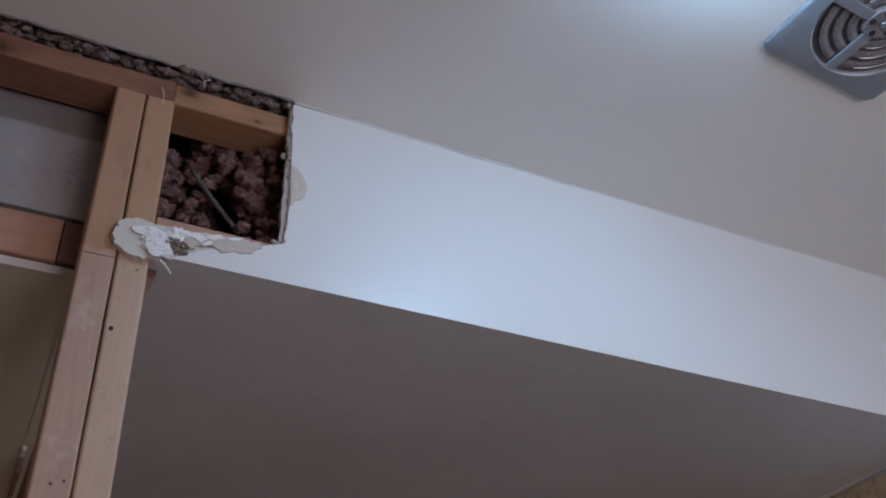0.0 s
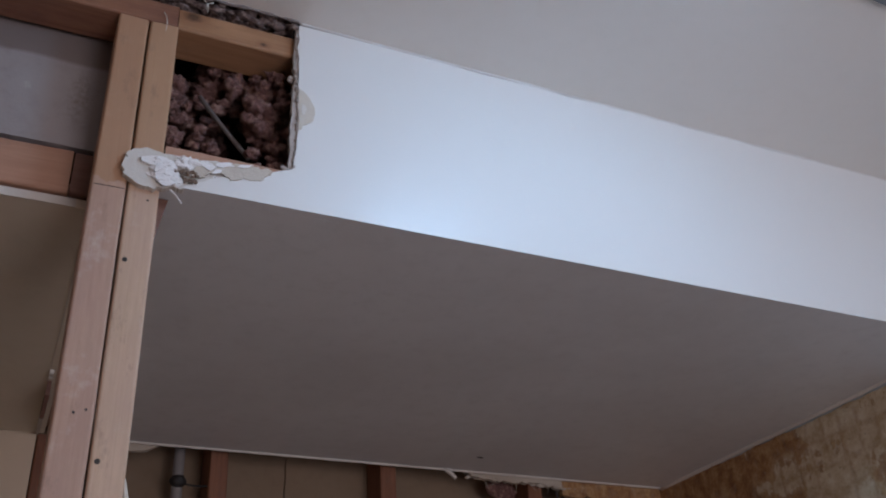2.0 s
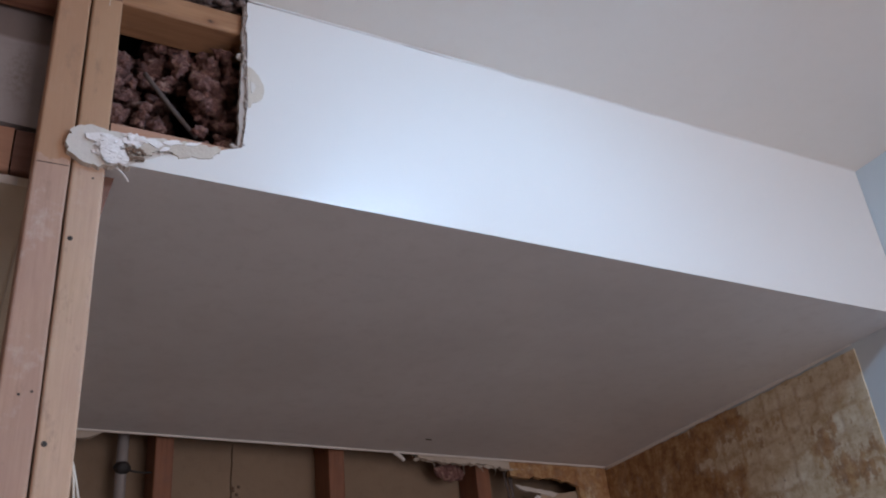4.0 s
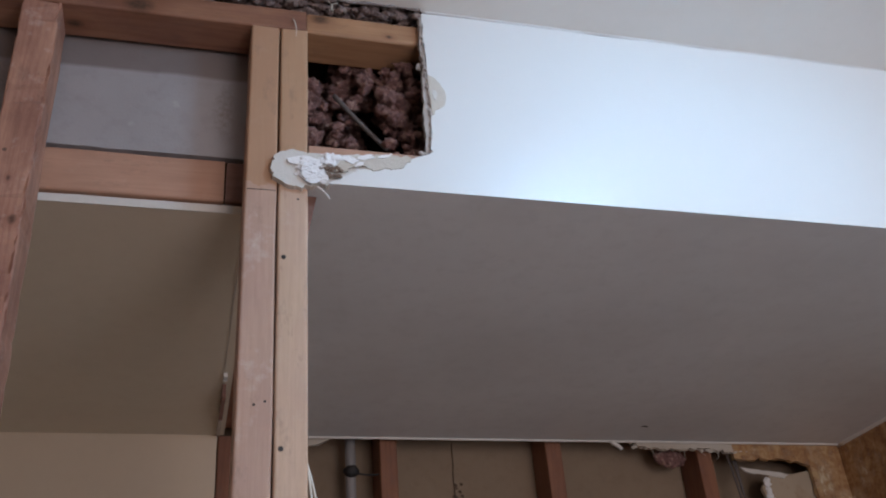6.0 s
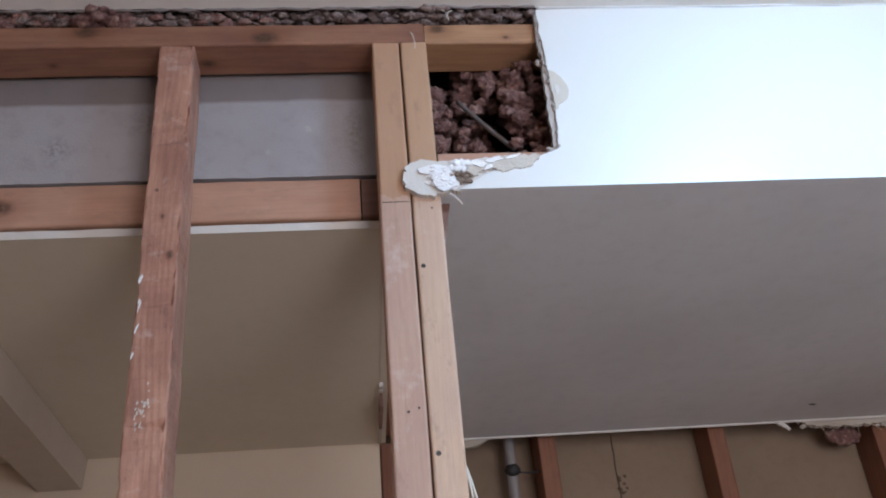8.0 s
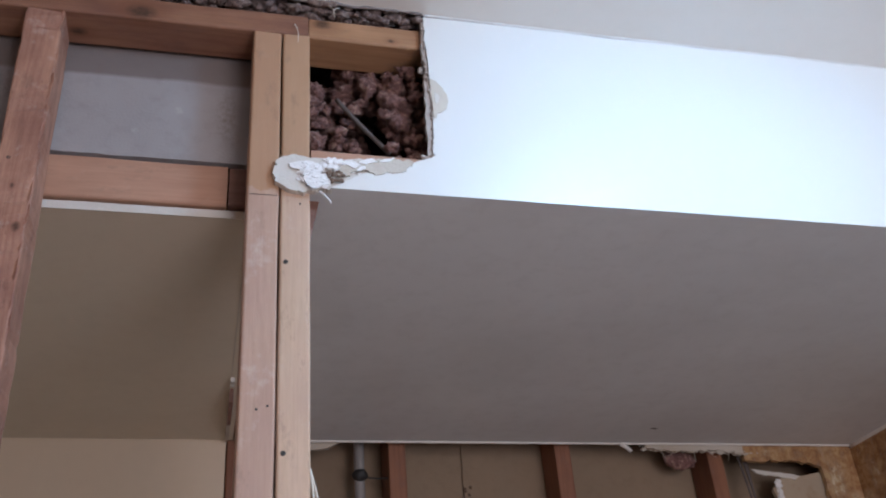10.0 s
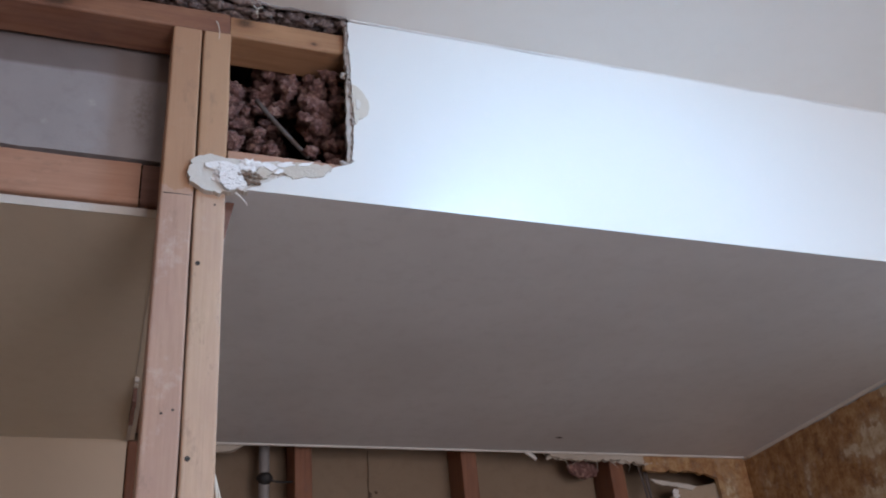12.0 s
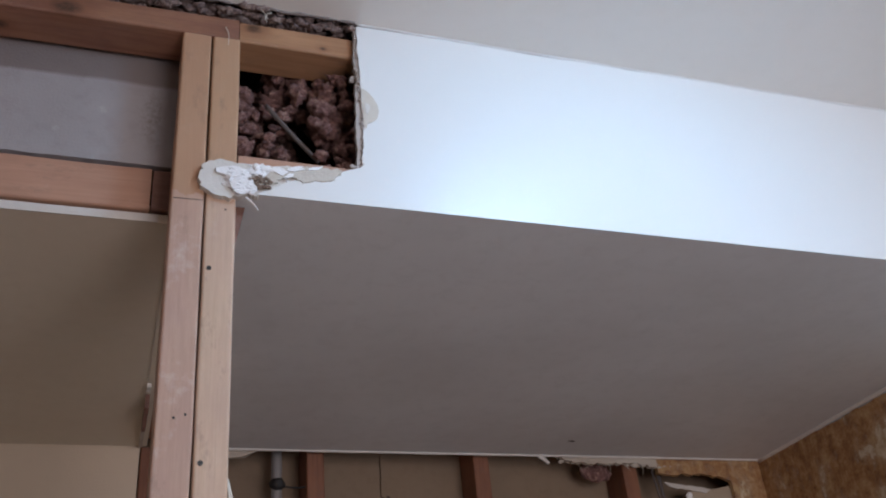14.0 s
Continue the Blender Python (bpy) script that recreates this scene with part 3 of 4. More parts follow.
thing("ledger", lumber(WEST, -0.0145, 1.0795, 1.117, 2.1345, 2.199, 0, seed=6), M_LEDGER, "pinkish timber ledger carrying the low ceiling", "timber")
part("pencil_line", box(0.012, 0.047, 1.0112, 1.0122, 2.1105, 2.1112), M_SCREW, p1, "thin dark pencil line")
thing("ledger_block", lumber(-0.0125, 0.07, 1.079, 1.117, 2.1345, 2.197, 0, seed=7), M_BLOCK, "short dark timber block beside the post", "timber")
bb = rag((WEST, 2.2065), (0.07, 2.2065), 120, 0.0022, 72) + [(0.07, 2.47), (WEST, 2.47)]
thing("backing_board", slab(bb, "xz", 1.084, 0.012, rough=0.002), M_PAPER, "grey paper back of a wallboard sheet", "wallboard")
thing("sill_plate", lumber(0.089, EAST - 0.002, 1.0135, 1.077, 2.1345, 2.188, 0, seed=8), M_LEDGER, "timber plate along the foot of the broken opening", "timber")
thing("partition_plate", lumber(0.021, 0.085, 1.12, 1.93, 2.1345, 2.17, 1, seed=9), M_REDSTUD, "dark timber plate where a partition was removed", "timber")
thing("corner_stud", lumber(0.0185, 0.056, 1.94, 2.03, 0, UNDER, 2, seed=10), M_REDSTUD, "dark red stud at the back of the post", "stud")
for i, x in enumerate((0.361, 0.743, 1.122)):
    thing("back_stud", lumber(x, x + 0.038, 1.962, 2.051, 0, 2.3, 2, seed=11 + i), M_REDSTUD, "red-brown bare stud of the stripped tub wall", "stud", group="studs of the stripped tub wall")
thing("back_plate", lumber(0.06, EAST - 0.002, 1.962, 2.051, 2.16, 2.198, 0, seed=17), M_REDSTUD, "dark timber plate above the stripped studs", "timber")

# ---- glass wool ----
rng = random.Random(5)
bm = bmesh.new()
for i in range(420):
    u, f = rng.uniform(-0.12, 1.3), rng.random()
    if u < 0.34 and f > 0.70:
        continue
    deep = 0.02 + 0.11 * rng.random()
    size = rng.uniform(0.0055, 0.0105)
    if 0.5 < u < 0.76 and f < 0.42:
        deep += 0.06
    elif 0.3 < u < 0.82 and f > 0.55:
        deep, size = deep * 0.6, size * 1.2
    elif u > 0.8:
        deep = 0.07 * rng.random()
    y = 1.072 + deep
    z = 2.178 + 0.8 * (y - 1.012) + 0.17 * f
    if u > 0.70 and rng.random() < 0.6:
        y = 1.045 + 0.04 * rng.random()
        z = 2.20 + 0.175 * f + 0.3 * (y - 1.045)
    lump(bm, (0.09 + 0.16 * u, y, z), size, (rng.uniform(0.7, 1.6), 1, rng.uniform(0.6, 1.2)), 0.75, 1.5, 3, i)
thing("cavity_insulation", bm, M_WOOL, "matted pink-brown glass wool in the opened soffit", "insulation", "stuff", smooth=True)
bm = bmesh.new()
for i in range(1000):
    x = rng.uniform(-0.75, 0.25)
    lump(bm, (x, rng.uniform(1.004, 1.034), rng.uniform(2.428, 2.458)), rng.uniform(0.0025, 0.0062), (1.6, 1, 0.8), 0.95, 1.9, 2, i + 200)
thing("gap_insulation", bm, M_WOOLGREY, "dirty grey glass wool stuffed above the plate", "insulation", "stuff", smooth=True)
bm = bmesh.new()
for i in range(70):
    x = rng.choice((rng.uniform(-0.52, -0.12), rng.uniform(-0.41, -0.33)))
    lump(bm, (x, rng.uniform(1.004, 1.02), rng.uniform(2.426, 2.443)), rng.uniform(0.004, 0.0085), (1.7, 1, 0.8), 0.85, 1.8, 2, i + 500)
for i in range(16):
    lump(bm, (-0.366 + rng.gauss(0, 0.012), rng.uniform(0.990, 1.004), 2.430 + rng.uniform(-0.006, 0.012)), rng.uniform(0.004, 0.0075), (1.4, 0.8, 1.0), 0.8, 1.8, 2, i + 600)
thing("pink_insulation", bm, M_WOOL, "tufts of pink glass wool poking out above the plate", "insulation", "stuff", smooth=True)
# added sheet: the cavity's darkness is put into its colour
thing("cavity_back_board", box(0.05, EAST, 1.32, 1.34, 2.135, 2.7), M_DARK, "added near-black sheet standing in for the unlit soffit cavity", "board", "structure")
thing("cable", tube(arc((0.135, 1.088, 2.338), (0.208, 1.076, 2.238), (0, 0, -0.002)), 0.0034), M_CABLE, "grey cable lying in the opened soffit", "cable", smooth=True)

# ---- broken plaster at the post ----
corners = [(0.205, 2.165), (0.178, 2.168), (0.15, 2.172), (0.118, 2.165), (0.088, 2.167), (0.066, 2.171), (0.046, 2.162), (0.0405, 2.146), (0.042, 2.128),
           (0.058, 2.117), (0.078, 2.112), (0.098, 2.120), (0.118, 2.121), (0.138, 2.136), (0.16, 2.144), (0.185, 2.151)]
pl = []
for k, c in enumerate(corners):
    pl += rag(c, corners[(k + 1) % len(corners)], 9, 0.0032, 21 + k)
plaster = thing("broken_plaster", slab(pl, "xz", 1.003, 0.0092), M_CREAM, "torn plaster and paper stuck across the doubled post", "plaster")
bm = bmesh.new()
for i in range(70):
    f = rng.random() ** 1.6
    x = 0.072 + 0.135 * f
    lump(bm, (x, 1.0025, 2.141 + 0.026 * f + rng.uniform(-0.012, 0.010)), rng.uniform(0.0012, 0.0060 if f < 0.3 else 0.0032), (1.5, 0.5, 0.9), 1.0, 2.2, 2, i + 700)
for i in range(7):
    lump(bm, (rng.uniform(0.080, 0.116), 0.9990, rng.uniform(2.124, 2.160)), rng.uniform(0.004, 0.0095), (1.3, 0.26, 0.9), 1.3, 1.9, 3, i + 760)
tagged(part("crumbled_gypsum", bm, M_GYPSUM, plaster, "crumbled white gypsum core"), kind="stuff")
bm = bmesh.new()
for i in range(40):
    lump(bm, (0.112 + rng.uniform(-0.013, 0.016), 0.9985, 2.137 + rng.uniform(-0.008, 0.008)), rng.uniform(0.0008, 0.002), (1.5, 0.6, 0.8), 0.8, 2.0, 1, i + 800)
for i in range(16):
    lump(bm, (0.115 + rng.uniform(-0.015, 0.015), 0.9978, 2.136 + rng.uniform(-0.009, 0.009)), rng.uniform(0.0014, 0.0028), (1.1, 0.5, 1.0), 0.9, 2.2, 2, i + 860)
tagged(part("brown_residue", bm, M_GYPDIRTY, plaster, "dark brown specks in the torn edge"), kind="stuff")
tc = [(0.222, 2.1715), (0.216, 2.161), (0.207, 2.152), (0.190, 2.150), (0.175, 2.145), (0.160, 2.151), (0.148, 2.151), (0.132, 2.139), (0.116, 2.142),
      (0.130, 2.158), (0.15, 2.165), (0.2, 2.172)]
tpo = []
for k, c in enumerate(tc):
    tpo += rag(c, tc[(k + 1) % len(tc)], 8, 0.004, 81 + k)
part("torn_paper", slab(tpo, "xz", 0.9985, 0.0016), M_TORN, plaster, "torn beige paper layer")
# white paint skins left on the torn paper: centre, half width, half height, lean
for k, (fx, fz, fw, fh, lean) in enumerate(((0.086, 2.149, 0.023, 0.0095, -0.05), (0.092, 2.132, 0.013, 0.0075, 0.2), (0.140, 2.158, 0.012, 0.0055, -0.35),
                                            (0.160, 2.164, 0.013, 0.0038, 0.3), (0.152, 2.152, 0.007, 0.003, 0.6), (0.187, 2.169, 0.009, 0.002, 0.35))):
    ring = []
    for j in range(11):
        a = math.tau * j / 11
        q = 1 + rng.uniform(-0.32, 0.25)
        u, v = fw * q * math.cos(a), fh * q * math.sin(a)
        ring.append((fx + u * math.cos(lean) - v * math.sin(lean), fz + u * math.sin(lean) + v * math.cos(lean)))
    skin = []
    for j, c in enumerate(ring):
        skin += rag(c, ring[(j + 1) % len(ring)], 4, 0.0012, 300 + 20 * k + j)
    part("paint_flake", slab(skin, "xz", 0.9972 if k != 0 else 0.9992, 0.0012 if k > 1 else 0.0040), M_GYPSUM, plaster, "white flake of paint and gypsum")
lower = thing("torn_paper_strip", tube(arc((0.098, 0.998, 2.112), (0.112, 0.992, 2.091), (0.0012, -0.001, 0)), lambda f: 0.0013 - 0.0005 * f, sides=5), M_GYPSUM, "curl of torn white paper hanging from the plaster", "paper")
thing("wood_shim", slab([(0.086, 2.118), (0.101, 2.118), (0.089, 2.055), (0.086, 2.055)], "xz", 1.03, 0.03), M_BLOCK, "thin brown shim behind the post", "shim")
bulge = [(0.2545, 2.318), (0.262, 2.314), (0.270, 2.305), (0.2765, 2.292), (0.278, 2.279), (0.2755, 2.268), (0.269, 2.261), (0.262, 2.257), (0.2595, 2.249), (0.2565, 2.247)]
ring = []
for k, c in enumerate(bulge):
    ring += rag(c, bulge[(k + 1) % len(bulge)], 4, 0.0012, 140 + k)
patch = thing("filler_patch", slab(ring, "xz", FACE - 0.0012, 0.0022), M_PATCH, "rounded cream filler patch beside the broken edge", "filler")
core = [(0.2585, 2.292), (0.2635, 2.290), (0.2655, 2.284), (0.2640, 2.277), (0.2605, 2.272), (0.2590, 2.279)]
ring = []
for k, c in enumerate(core):
    ring += rag(c, core[(k + 1) % len(core)], 4, 0.0014, 160 + k)
part("bare_gypsum", slab(ring, "xz", FACE - 0.0020, 0.0008), M_CREAM, patch, "bare white gypsum in the filler")
# ragged core showing along the broken edge of the wallboard
bm = bmesh.new()
for i in range(120):
    f = rng.random()
    z = 2.178 + 0.26 * f
    x = 0.2515 + 0.004 * math.sin(math.pi * min(1, f * 1.6)) - rng.uniform(0.0, 0.0025)
    lump(bm, (x, FACE + 0.0065 + rng.uniform(-0.005, 0.005), z), rng.uniform(0.0010, 0.0028), (0.8, 1.2, 1.4), 0.8, 2.0, 2, 1300 + i)
for i in range(14):
    lump(bm, (0.250 - 0.014 * rng.random(), FACE + 0.004, 2.180 + 0.006 * rng.random()), rng.uniform(0.001, 0.003), (1.3, 0.8, 0.8), 0.8, 2.0, 2, 1450 + i)
for i in range(7):
    lump(bm, (0.2465 + rng.uniform(-0.004, 0.002), FACE + 0.010, 2.342 + rng.uniform(-0.006, 0.006)), rng.uniform(0.0015, 0.0032), (1, 1, 1), 0.8, 2.0, 2, 1470 + i)
lip = rag((0.2485, 2.437), (0.2470, 2.300), 24, 0.0025, 171) + rag((0.2470, 2.300), (0.2440, 2.180), 22, 0.0028, 172)
lip += [(0.250, 2.182), (0.2565, 2.25), (0.2545, 2.31), (0.253, 2.437)]
slab(lip, "xz", FACE + 0.004, 0.0075, bm=bm, rough=0.003)
thing("broken_edge", bm, M_EDGE, "ragged grey gypsum core along the broken wallboard edge", "wallboard", "stuff")
# thin dried caulk in the angle between the boxed face and the ceiling
fil = bmesh.new()
cols = []
for i in range(161):
    x = 0.254 + (EAST - 0.256) * i / 160
    w = 0.0022 + 0.0020 * noise.noise(Vector((x * 9, 3, 1))) + 0.0012 * noise.noise(Vector((x * 45, 1, 4)))
    h = 0.0026 + 0.0018 * noise.noise(Vector((x * 11, 7, 2))) + 0.0010 * noise.noise(Vector((x * 50, 2, 8)))
    cols.append([fil.verts.new((x, FACE - dy, CEIL - dz)) for dy, dz in ((-0.0005, h), (w * 0.22, h * 0.3), (w, -0.0005), (-0.0005, -0.0005))])
for a, b in zip(cols, cols[1:]):
    for k in range(4):
        fil.faces.new((a[k], a[(k + 1) % 4], b[(k + 1) % 4], b[k]))
fil.faces.new(cols[0])
fil.faces.new(cols[-1])
thing("seam_filler", fil, M_FACE, "uneven painted filler in the ceiling angle", "trim", "structure", smooth=True)

# ---- back wall remains ----
tr = rag((0.945, UNDER + 0.002), (0.962, 2.111), 4, 0.003, 31) + rag((0.962, 2.111), (1.06, 2.104), 22, 0.006, 32) + rag((1.06, 2.104), (1.13, 2.107), 16, 0.006, 37)
tr += rag((1.13, 2.107), (1.2055, 2.098), 18, 0.007, 33) + [(1.2055, 2.098), (1.2055, UNDER + 0.002)]
strip1 = thing("torn_wallboard", slab(tr, "xz", BACK + 0.003, 0.012, rough=0.006), M_TORN, "ragged strip of cream wallboard under the seam", "wallboard")
bm = bmesh.new()
for k in range(36):
    x = rng.uniform(0.95, 1.26)
    lump(bm, (x, BACK + 0.002 + rng.uniform(0, 0.008), 2.108 - 0.03 * max(0, x - 0.98) + rng.uniform(-0.004, 0.004)), rng.uniform(0.0015, 0.005), (1.6, 0.7, 0.8), 0.9, 2.0, 2, 1500 + k)
tagged(part("crumbled_core", bm, M_TORN, strip1, "crumbled pale core along the torn edge"), kind="stuff")
for k in range(6):
    x = 1.0 + 0.036 * k + rng.uniform(-0.016, 0.016)
    shred = arc((x, BACK + 0.003, 2.106), (x + rng.uniform(-0.02, 0.03), BACK - 0.002 + rng.uniform(0, 0.01), 2.106 - rng.uniform(0.008, 0.026)), (rng.uniform(-0.004, 0.004), -0.003, 0), 7)
    part("paper_shred", tube(shred, lambda f: 0.0012 - 0.0008 * f, sides=5), M_TORN, strip1, "hanging shred of torn paper")
tr = [(1.2055, UNDER + 0.002), (1.2055, 2.086)] + rag((1.2055, 2.084), (1.33, 2.084), 11, 0.008, 34) + rag((1.33, 2.084), (1.405, 2.068), 8, 0.008, 35)
tr += rag((1.405, 2.068), (1.43, 1.4), 44, 0.012, 36) + [(EAST - 0.0045, 1.4), (EAST - 0.0045, UNDER + 0.002)]
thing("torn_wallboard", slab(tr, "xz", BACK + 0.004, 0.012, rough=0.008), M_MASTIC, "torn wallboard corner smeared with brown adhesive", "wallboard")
tl = rag((0.07, UNDER + 0.001), (0.07, 2.10), 3, 0.002, 41) + rag((0.07, 2.10), (0.215, 2.104), 12, 0.006, 42) + rag((0.215, 2.104), (0.26, UNDER + 0.001), 5, 0.003, 43)
thing("torn_wallboard", slab(tl, "xz", BACK + 0.004, 0.012, rough=0.006), M_TORN, "small torn strip of cream wallboard beside the post", "wallboard")
pipe = thing("vent_pipe", tube([(0.302, 1.995, z) for z in np.linspace(0, 2.3, 12)], 0.0115, sides=14), M_PVC, "grey plastic pipe in the stripped stud bay", "pipe", smooth=True)
bm = bmesh.new()
lump(bm, (0.303, 1.989, 2.062), 0.0165, (1, 1, 0.85), 0.18, 1.2, 3, 77)
part("coupling", bm, M_BLACK, pipe, "black rubber coupling", smooth=True)
thing("pipe_strap", tube(arc((0.31, 1.985, 2.058), (0.362, 1.98, 2.054), (0, 0, -0.003)), 0.002), M_BLACK, "thin black strap from pipe to stud", "strap")
bm = bmesh.new()
crack = [(0.548 + 0.006 * noise.noise(Vector((z * 22, 4, 0))), 2.051, z) for z in np.linspace(1.4, 2.15, 60)]
tube(crack, lambda f: 0.0012 + 0.0016 * noise.noise(Vector((f * 40, 0, 2))), bm=bm, sides=5)
for k in range(9):
    lump(bm, (0.552 + rng.uniform(-0.008, 0.014), 2.051, 2.035 + rng.uniform(-0.02, 0.02)), rng.uniform(0.0015, 0.004), (1.2, 0.4, 1.0), 0.8, 1.9, 2, 1200 + k)
thing("board_crack", bm, M_CRACK, "dark crack with filler in the backing board", "crack")
bm = bmesh.new()
for k in range(9):
    lump(bm, (1.04 + 0.005 * k, 1.985, 2.102 - 0.004 * (k % 5)), 0.015, (1.4, 0.7, 0.9), 0.45, 1.3, 3, 900 + k)
thing("insulation_tuft", bm, M_WOOL, "tuft of pink glass wool hanging below the seam", "insulation", smooth=True)
for dx, s in ((0, 0.01), (0.012, 0.006), (0.02, -0.004)):
    thing("wire", tube(arc((1.205 + dx, 1.97, 2.10), (1.225 + dx, 1.975, 1.75), (s, 0, 0)), 0.0025), M_CABLE, "grey wire hanging in the stud bay", "wire", group="wires in the stud bay")
for dx, s in ((0.0, 0.006), (0.006, 0.012)):
    thing("wire", tube(arc((0.089, 1.03, 1.765), (0.096 + dx, 1.03, 1.55), (s, 0, 0)), 0.0013), M_WIRE, "cream wire running beside the post", "wire", group="wires beside the post")
thing("splinter", tube(arc((0.895, 1.935, 2.118), (0.915, 1.93, 2.098), (0.002, 0, 0)), lambda f: 0.006 - 0.002 * f, sides=6), M_WHITE, "scrap of torn white wallboard paper", "paper")
fl = rag((1.225, 2.066), (1.30, 2.058), 8, 0.004, 51) + rag((1.30, 2.058), (1.35, 2.05), 6, 0.004, 52) + rag((1.35, 2.05), (1.335, 2.04), 4, 0.003, 53) + rag((1.335, 2.04), (1.225, 2.058), 10, 0.005, 54)
thing("torn_flap", slab(fl, "xz", 1.955, 0.004), M_CREAM, "curled flap of white wallboard paper", "paper")
ft = rag((1.298, 2.046), (1.36, 2.052), 7, 0.004, 55) + rag((1.36, 2.052), (1.425, 2.06), 6, 0.004, 59) + [(1.435, 1.4), (1.31, 1.4)]
ft += rag((1.31, 1.4), (1.285, 1.95), 30, 0.012, 56) + rag((1.285, 1.95), (1.272, 2.02), 7, 0.008, 57) + rag((1.272, 2.02), (1.298, 2.046), 5, 0.005, 58)
scrap = thing("broken_board", slab(ft, "xz", 1.9585, 0.01, rough=0.006), M_TAN, "broken beige wallboard with a white crumbled edge", "wallboard")
bm = bmesh.new()
for k in range(70):
    z = 2.035 - 0.0055 * k + rng.uniform(-0.003, 0.003)
    lump(bm, (1.283 + 0.010 * noise.noise(Vector((z * 25, 3, 1))) + rng.uniform(-0.004, 0.008), 1.956, z), rng.uniform(0.004, 0.009), (1.1, 0.6, 1.1), 0.8, 1.9, 2, 1000 + k)
tagged(part("crumbled_edge", bm, M_GYPSUM, scrap, "white crumbled gypsum edge"), kind="stuff")
# remains of the partition along the low ceiling
for y0, y1, drop, mat, what in ((1.16, 1.60, 0.0012, M_TORN, "thin torn edge of cream wallboard paper"), (1.61, 1.64, 0.008, M_CREAM, "pale crumb of wallboard at the ceiling"),
                                (1.66, 1.80, 0.032, M_BLOCK, "dark brown splinter of the removed partition"), (1.80, 1.92, 0.012, M_TORN, "torn cream wallboard paper at the ceiling")):
    tp = [(y0, 2.1195), (y1, 2.1195)] + rag((y1, 2.1195 - drop * 0.6), (y0, 2.1195 - drop), 10, drop * 0.5, int(y0 * 100)) + [(y0, 2.1195 - drop * 0.8)]
    thing("torn_remnant", slab(tp, "yz", 0.0135, 0.0015 if drop < 0.005 else 0.007, rough=0.001), mat, what, "remnant")
thing("ceiling_smudge", slab([(0.925, 1.838), (0.934, 1.835), (0.943, 1.838), (0.938, 1.842)], "xy", UNDER - 0.0012, 0.001), M_DARK, "small dark scuff on the painted underside", "scuff")

# ---- ceiling lamp over the middle of the room ----
LAMP = Vector((0.64, 0.42, CEIL))
n = Nodes("lamp_dome_glow", 0.4)
n.color((0.9, 0.9, 0.9))
n.bsdf.inputs["Emission Color"].default_value = (0.47, 0.775, 1.0, 1)
n.bsdf.inputs["Emission Strength"].default_value = 66
M_GLOBE = n.mat
cl = tagged(new("ceiling_light"), "round flush ceiling light with a glowing white dome", "ceiling light")
cl.location = LAMP
part("base", disc((0, 0, -0.008), (0, 0, -1), 0.108, 0.014, 40), M_TRIM, cl, "white enamelled base ring")
bm = bmesh.new()
prof = [(0.096 * math.cos(radians(a)), -0.0155 - 0.05 * math.sin(radians(a))) for a in range(0, 90, 9)]
rings = [[bm.verts.new((r * math.cos(math.tau * k / 40), r * math.sin(math.tau * k / 40), z)) for k in range(40)] for r, z in prof]
for a, b in zip(rings, rings[1:]):
    for k in range(40):
        bm.faces.new((a[k], a[(k + 1) % 40], b[(k + 1) % 40], b[k]))
bm.faces.new(rings[-1])
part("dome", bm, M_GLOBE, cl, "glowing white glass dome", smooth=True)

# ---- ceiling fan grille ----
VC, VS, VT = Vector((0.942, 0.523, CEIL)), 0.117, radians(5)
vent = tagged(new("exhaust_fan"), "square grey-blue exhaust fan cover with a round grille", "fan")
vent.matrix_world = Matrix.Translation(VC) @ Matrix.Rotation(VT, 4, "Z")
bm = bmesh.new()
N = 72
rings = []
for r, z, power in ((VS, -0.0005, 26), (VS, -0.006, 26), (VS - 0.0012, -0.0075, 24), (VS - 0.012, -0.0092, 16), (0.098, -0.0105, 2), (0.094, -0.006, 2)):
    ring = []
    for k in range(N):
        c, d = math.cos((k + 0.5) * math.tau / N), math.sin((k + 0.5) * math.tau / N)
        q = r / (abs(c) ** power + abs(d) ** power) ** (1 / power)
        ring.append(bm.verts.new((c * q, d * q, z)))
    rings.append(ring)
for a, b in zip(rings, rings[1:]):
    for k in range(N):
        bm.faces.new((a[k], a[(k + 1) % N], b[(k + 1) % N], b[k]))
part("cover", bm, M_FRAME, vent, "grey-blue enamelled cover plate")
part("inside", disc((0, 0, -0.002), (0, 0, 1), 0.095, 0.002, 40), M_VENTIN, vent, "dusty mesh inside the grille")


def ring_bar(r, w, z, a0=0.0, a1=math.tau, n=48):
    bm = bmesh.new()
    cols = []
    for i in range(n + 1):
        a = a0 + (a1 - a0) * i / n
        cols.append([bm.verts.new((rr * math.cos(a), rr * math.sin(a), zz)) for rr, zz in ((r - w, z), (r, z - 0.0012), (r + w, z), (r, z + 0.003))])
    for a, b in zip(cols, cols[1:]):
        for k in range(4):
            bm.faces.new((a[k], a[(k + 1) % 4], b[(k + 1) % 4], b[k]))
    return bm


part("rim", ring_bar(0.0965, 0.0014, -0.0105), M_STEEL, vent, "bright metal rim")
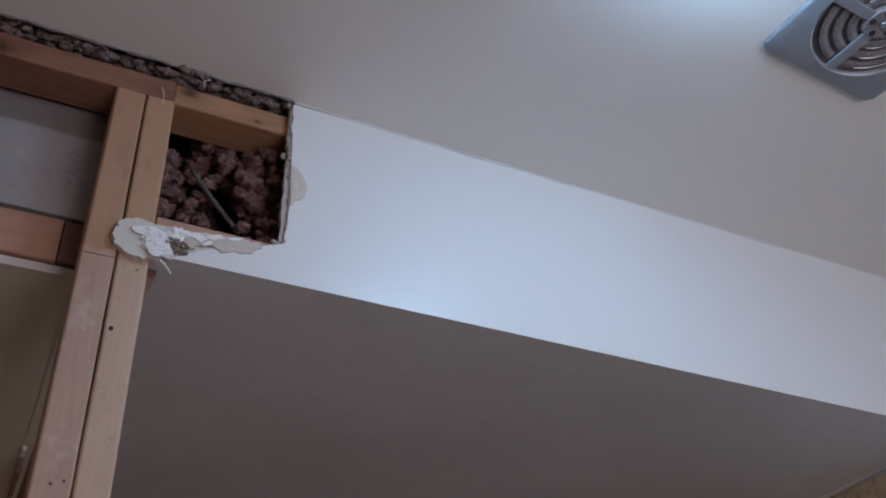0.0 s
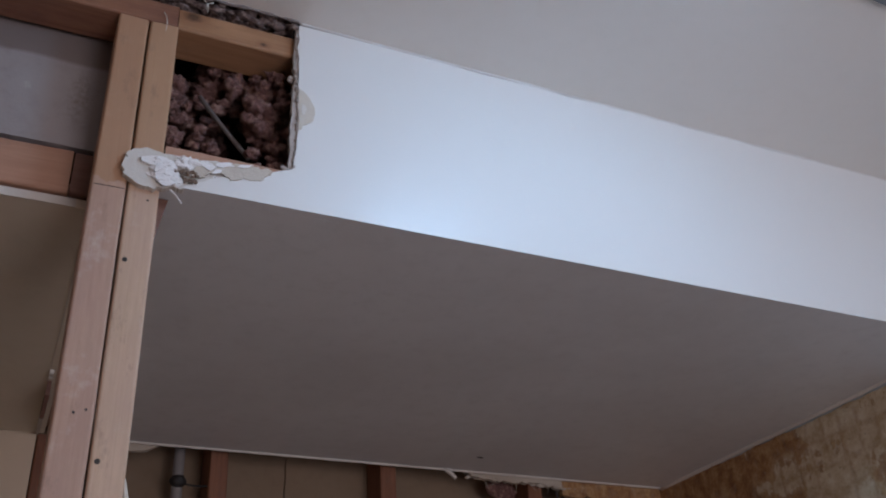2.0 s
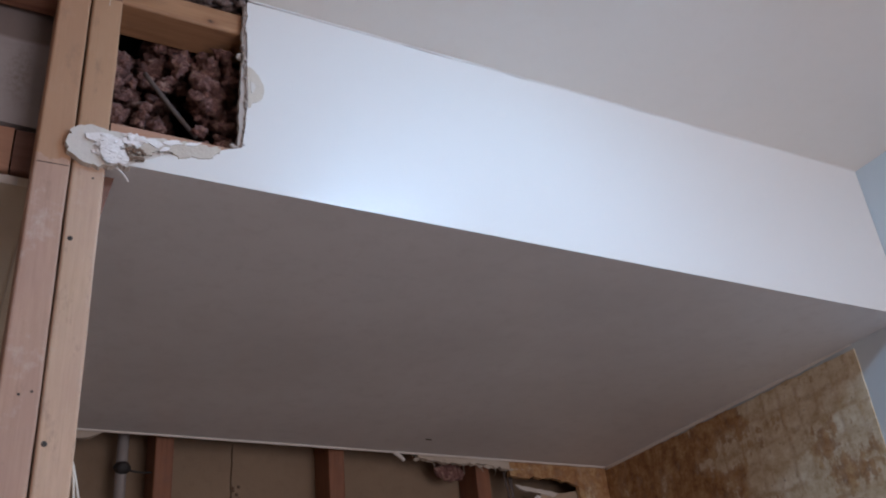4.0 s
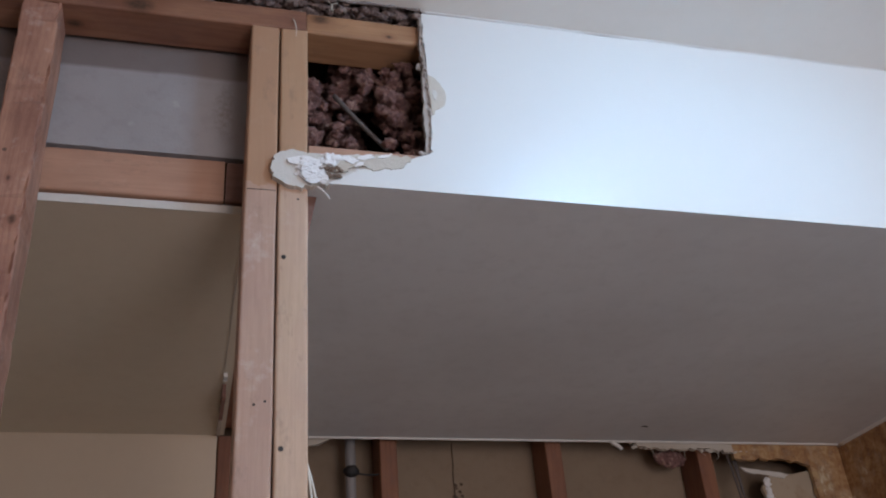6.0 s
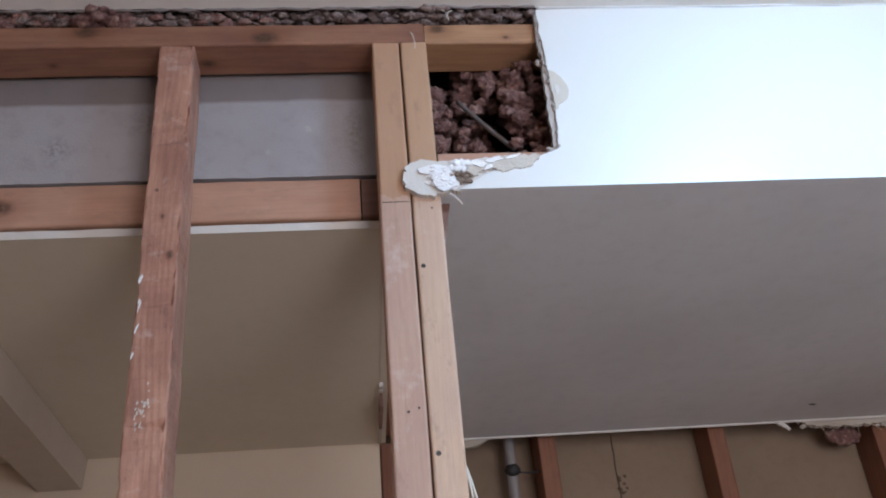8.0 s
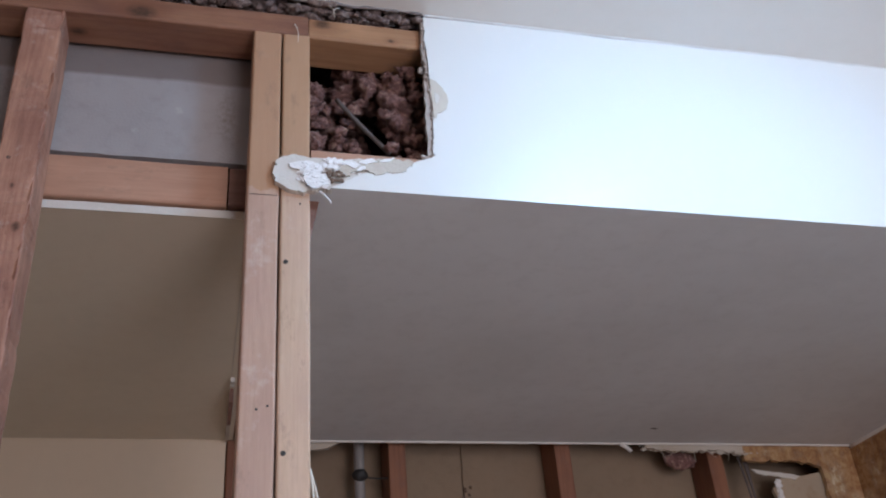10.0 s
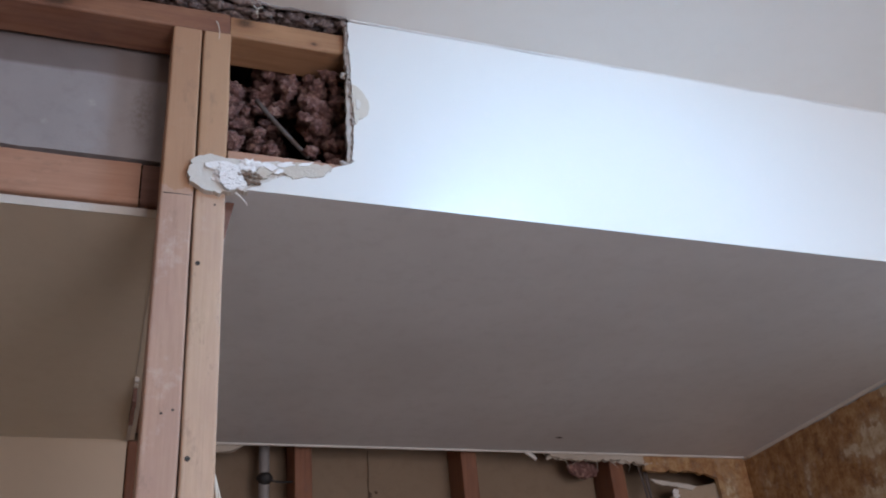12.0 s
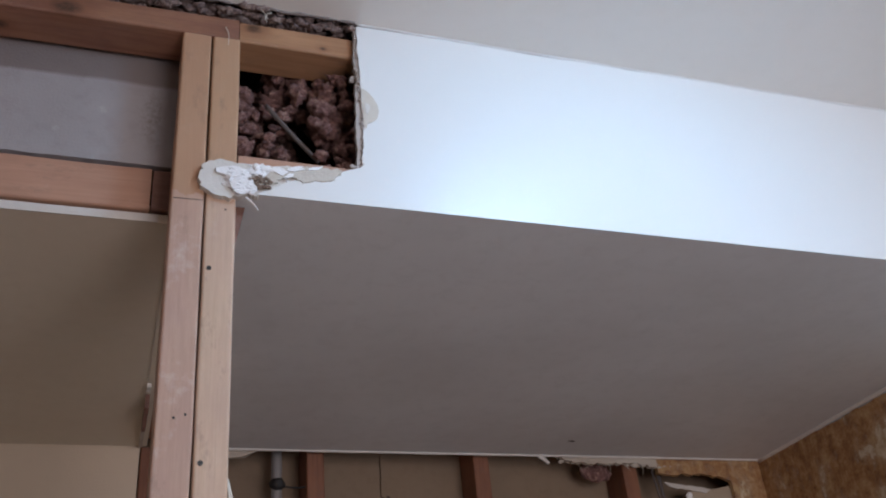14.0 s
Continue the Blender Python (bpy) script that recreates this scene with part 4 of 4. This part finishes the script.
# dusty bands between the slots, with a bright worn lip on each
for r, w in ((0.041, 0.0062), (0.060, 0.0060), (0.079, 0.0058)):
    for q in range(4):
        a0, a1 = radians(q * 90 + 9), radians(q * 90 + 81)
        band = part("grille_band", ring_bar(r, w, -0.0065, a0, a1, 16), M_BAND, vent, "dusty grey grille band")
        part("lip", ring_bar(r + w, 0.0008, -0.0074, a0 + 0.08 * q, a1 - 0.25, 12), M_GRILLE, band, "worn bright lip")
for q in range(4):
    bar = box(0.022, 0.096, -0.0085, 0.0085, -0.0105, -0.0055, bevel=0.0015)
    bmesh.ops.rotate(bar, verts=bar.verts, cent=(0, 0, 0), matrix=Matrix.Rotation(radians(q * 90), 3, "Z"))
    part("spoke", bar, M_FRAME, vent)
hub = part("hub", disc((0, 0, -0.0085), (0, 0, -1), 0.029, 0.007, 28), M_BAND, vent, "round dusty hub")
for k in range(5):
    a = math.tau * k / 5 + 0.4
    part("hub_hole", disc((0.018 * math.cos(a), 0.018 * math.sin(a), -0.0122), (0, 0, -1), 0.0052, 0.001, 14), M_BLACK, hub, "dark round hole")
part("screw", disc((0, 0, -0.0128), (0, 0, -1), 0.005, 0.002, 14), M_STEEL, hub, "bright screw head")

# loose fibres and threads at the torn edges
for k, (p, q, sag) in enumerate((((0.066, 1.008, 2.402), (0.070, 1.004, 2.366), (0.002, -0.003, 0)), ((0.112, 0.998, 2.436), (0.120, 0.99, 2.405), (0.003, -0.003, 0)),
                                 ((0.128, 0.997, 2.432), (0.118, 0.988, 2.408), (-0.003, -0.003, 0)), ((-0.02, 0.998, 2.436), (-0.012, 0.992, 2.42), (0.002, -0.002, 0)))):
    thing("loose_thread", tube(arc(p, q, sag, 8), lambda f: 0.0009 - 0.0005 * f, sides=5), M_WIRE, "pale thread dangling from the torn ceiling edge", "thread", group="threads at the ceiling edge")
# frayed paper along the torn ceiling edge
fray = tube([(x, 0.9965 + 0.003 * noise.noise(Vector((x * 30, 2, 5))), 2.4385) for x in np.linspace(-0.75, 0.25, 160)],
            lambda f: max(0.0004, 0.0018 + 0.0035 * noise.noise(Vector((f * 55, 7, 3)))), sides=6)
thing("frayed_paper", fray, M_PAPER, "frayed grey paper along the torn ceiling edge", "paper")
bm = bmesh.new()
for k in range(5):
    lump(bm, (0.09 + 0.007 * k, 0.996, 2.437 - 0.001 * (k % 2)), 0.006, (1.3, 0.8, 0.8), 0.6, 1.8, 2, 950 + k)
thing("dirt_clump", bm, M_WOOLGREY, "clump of dirty fluff at the ceiling edge", "fluff", smooth=True)
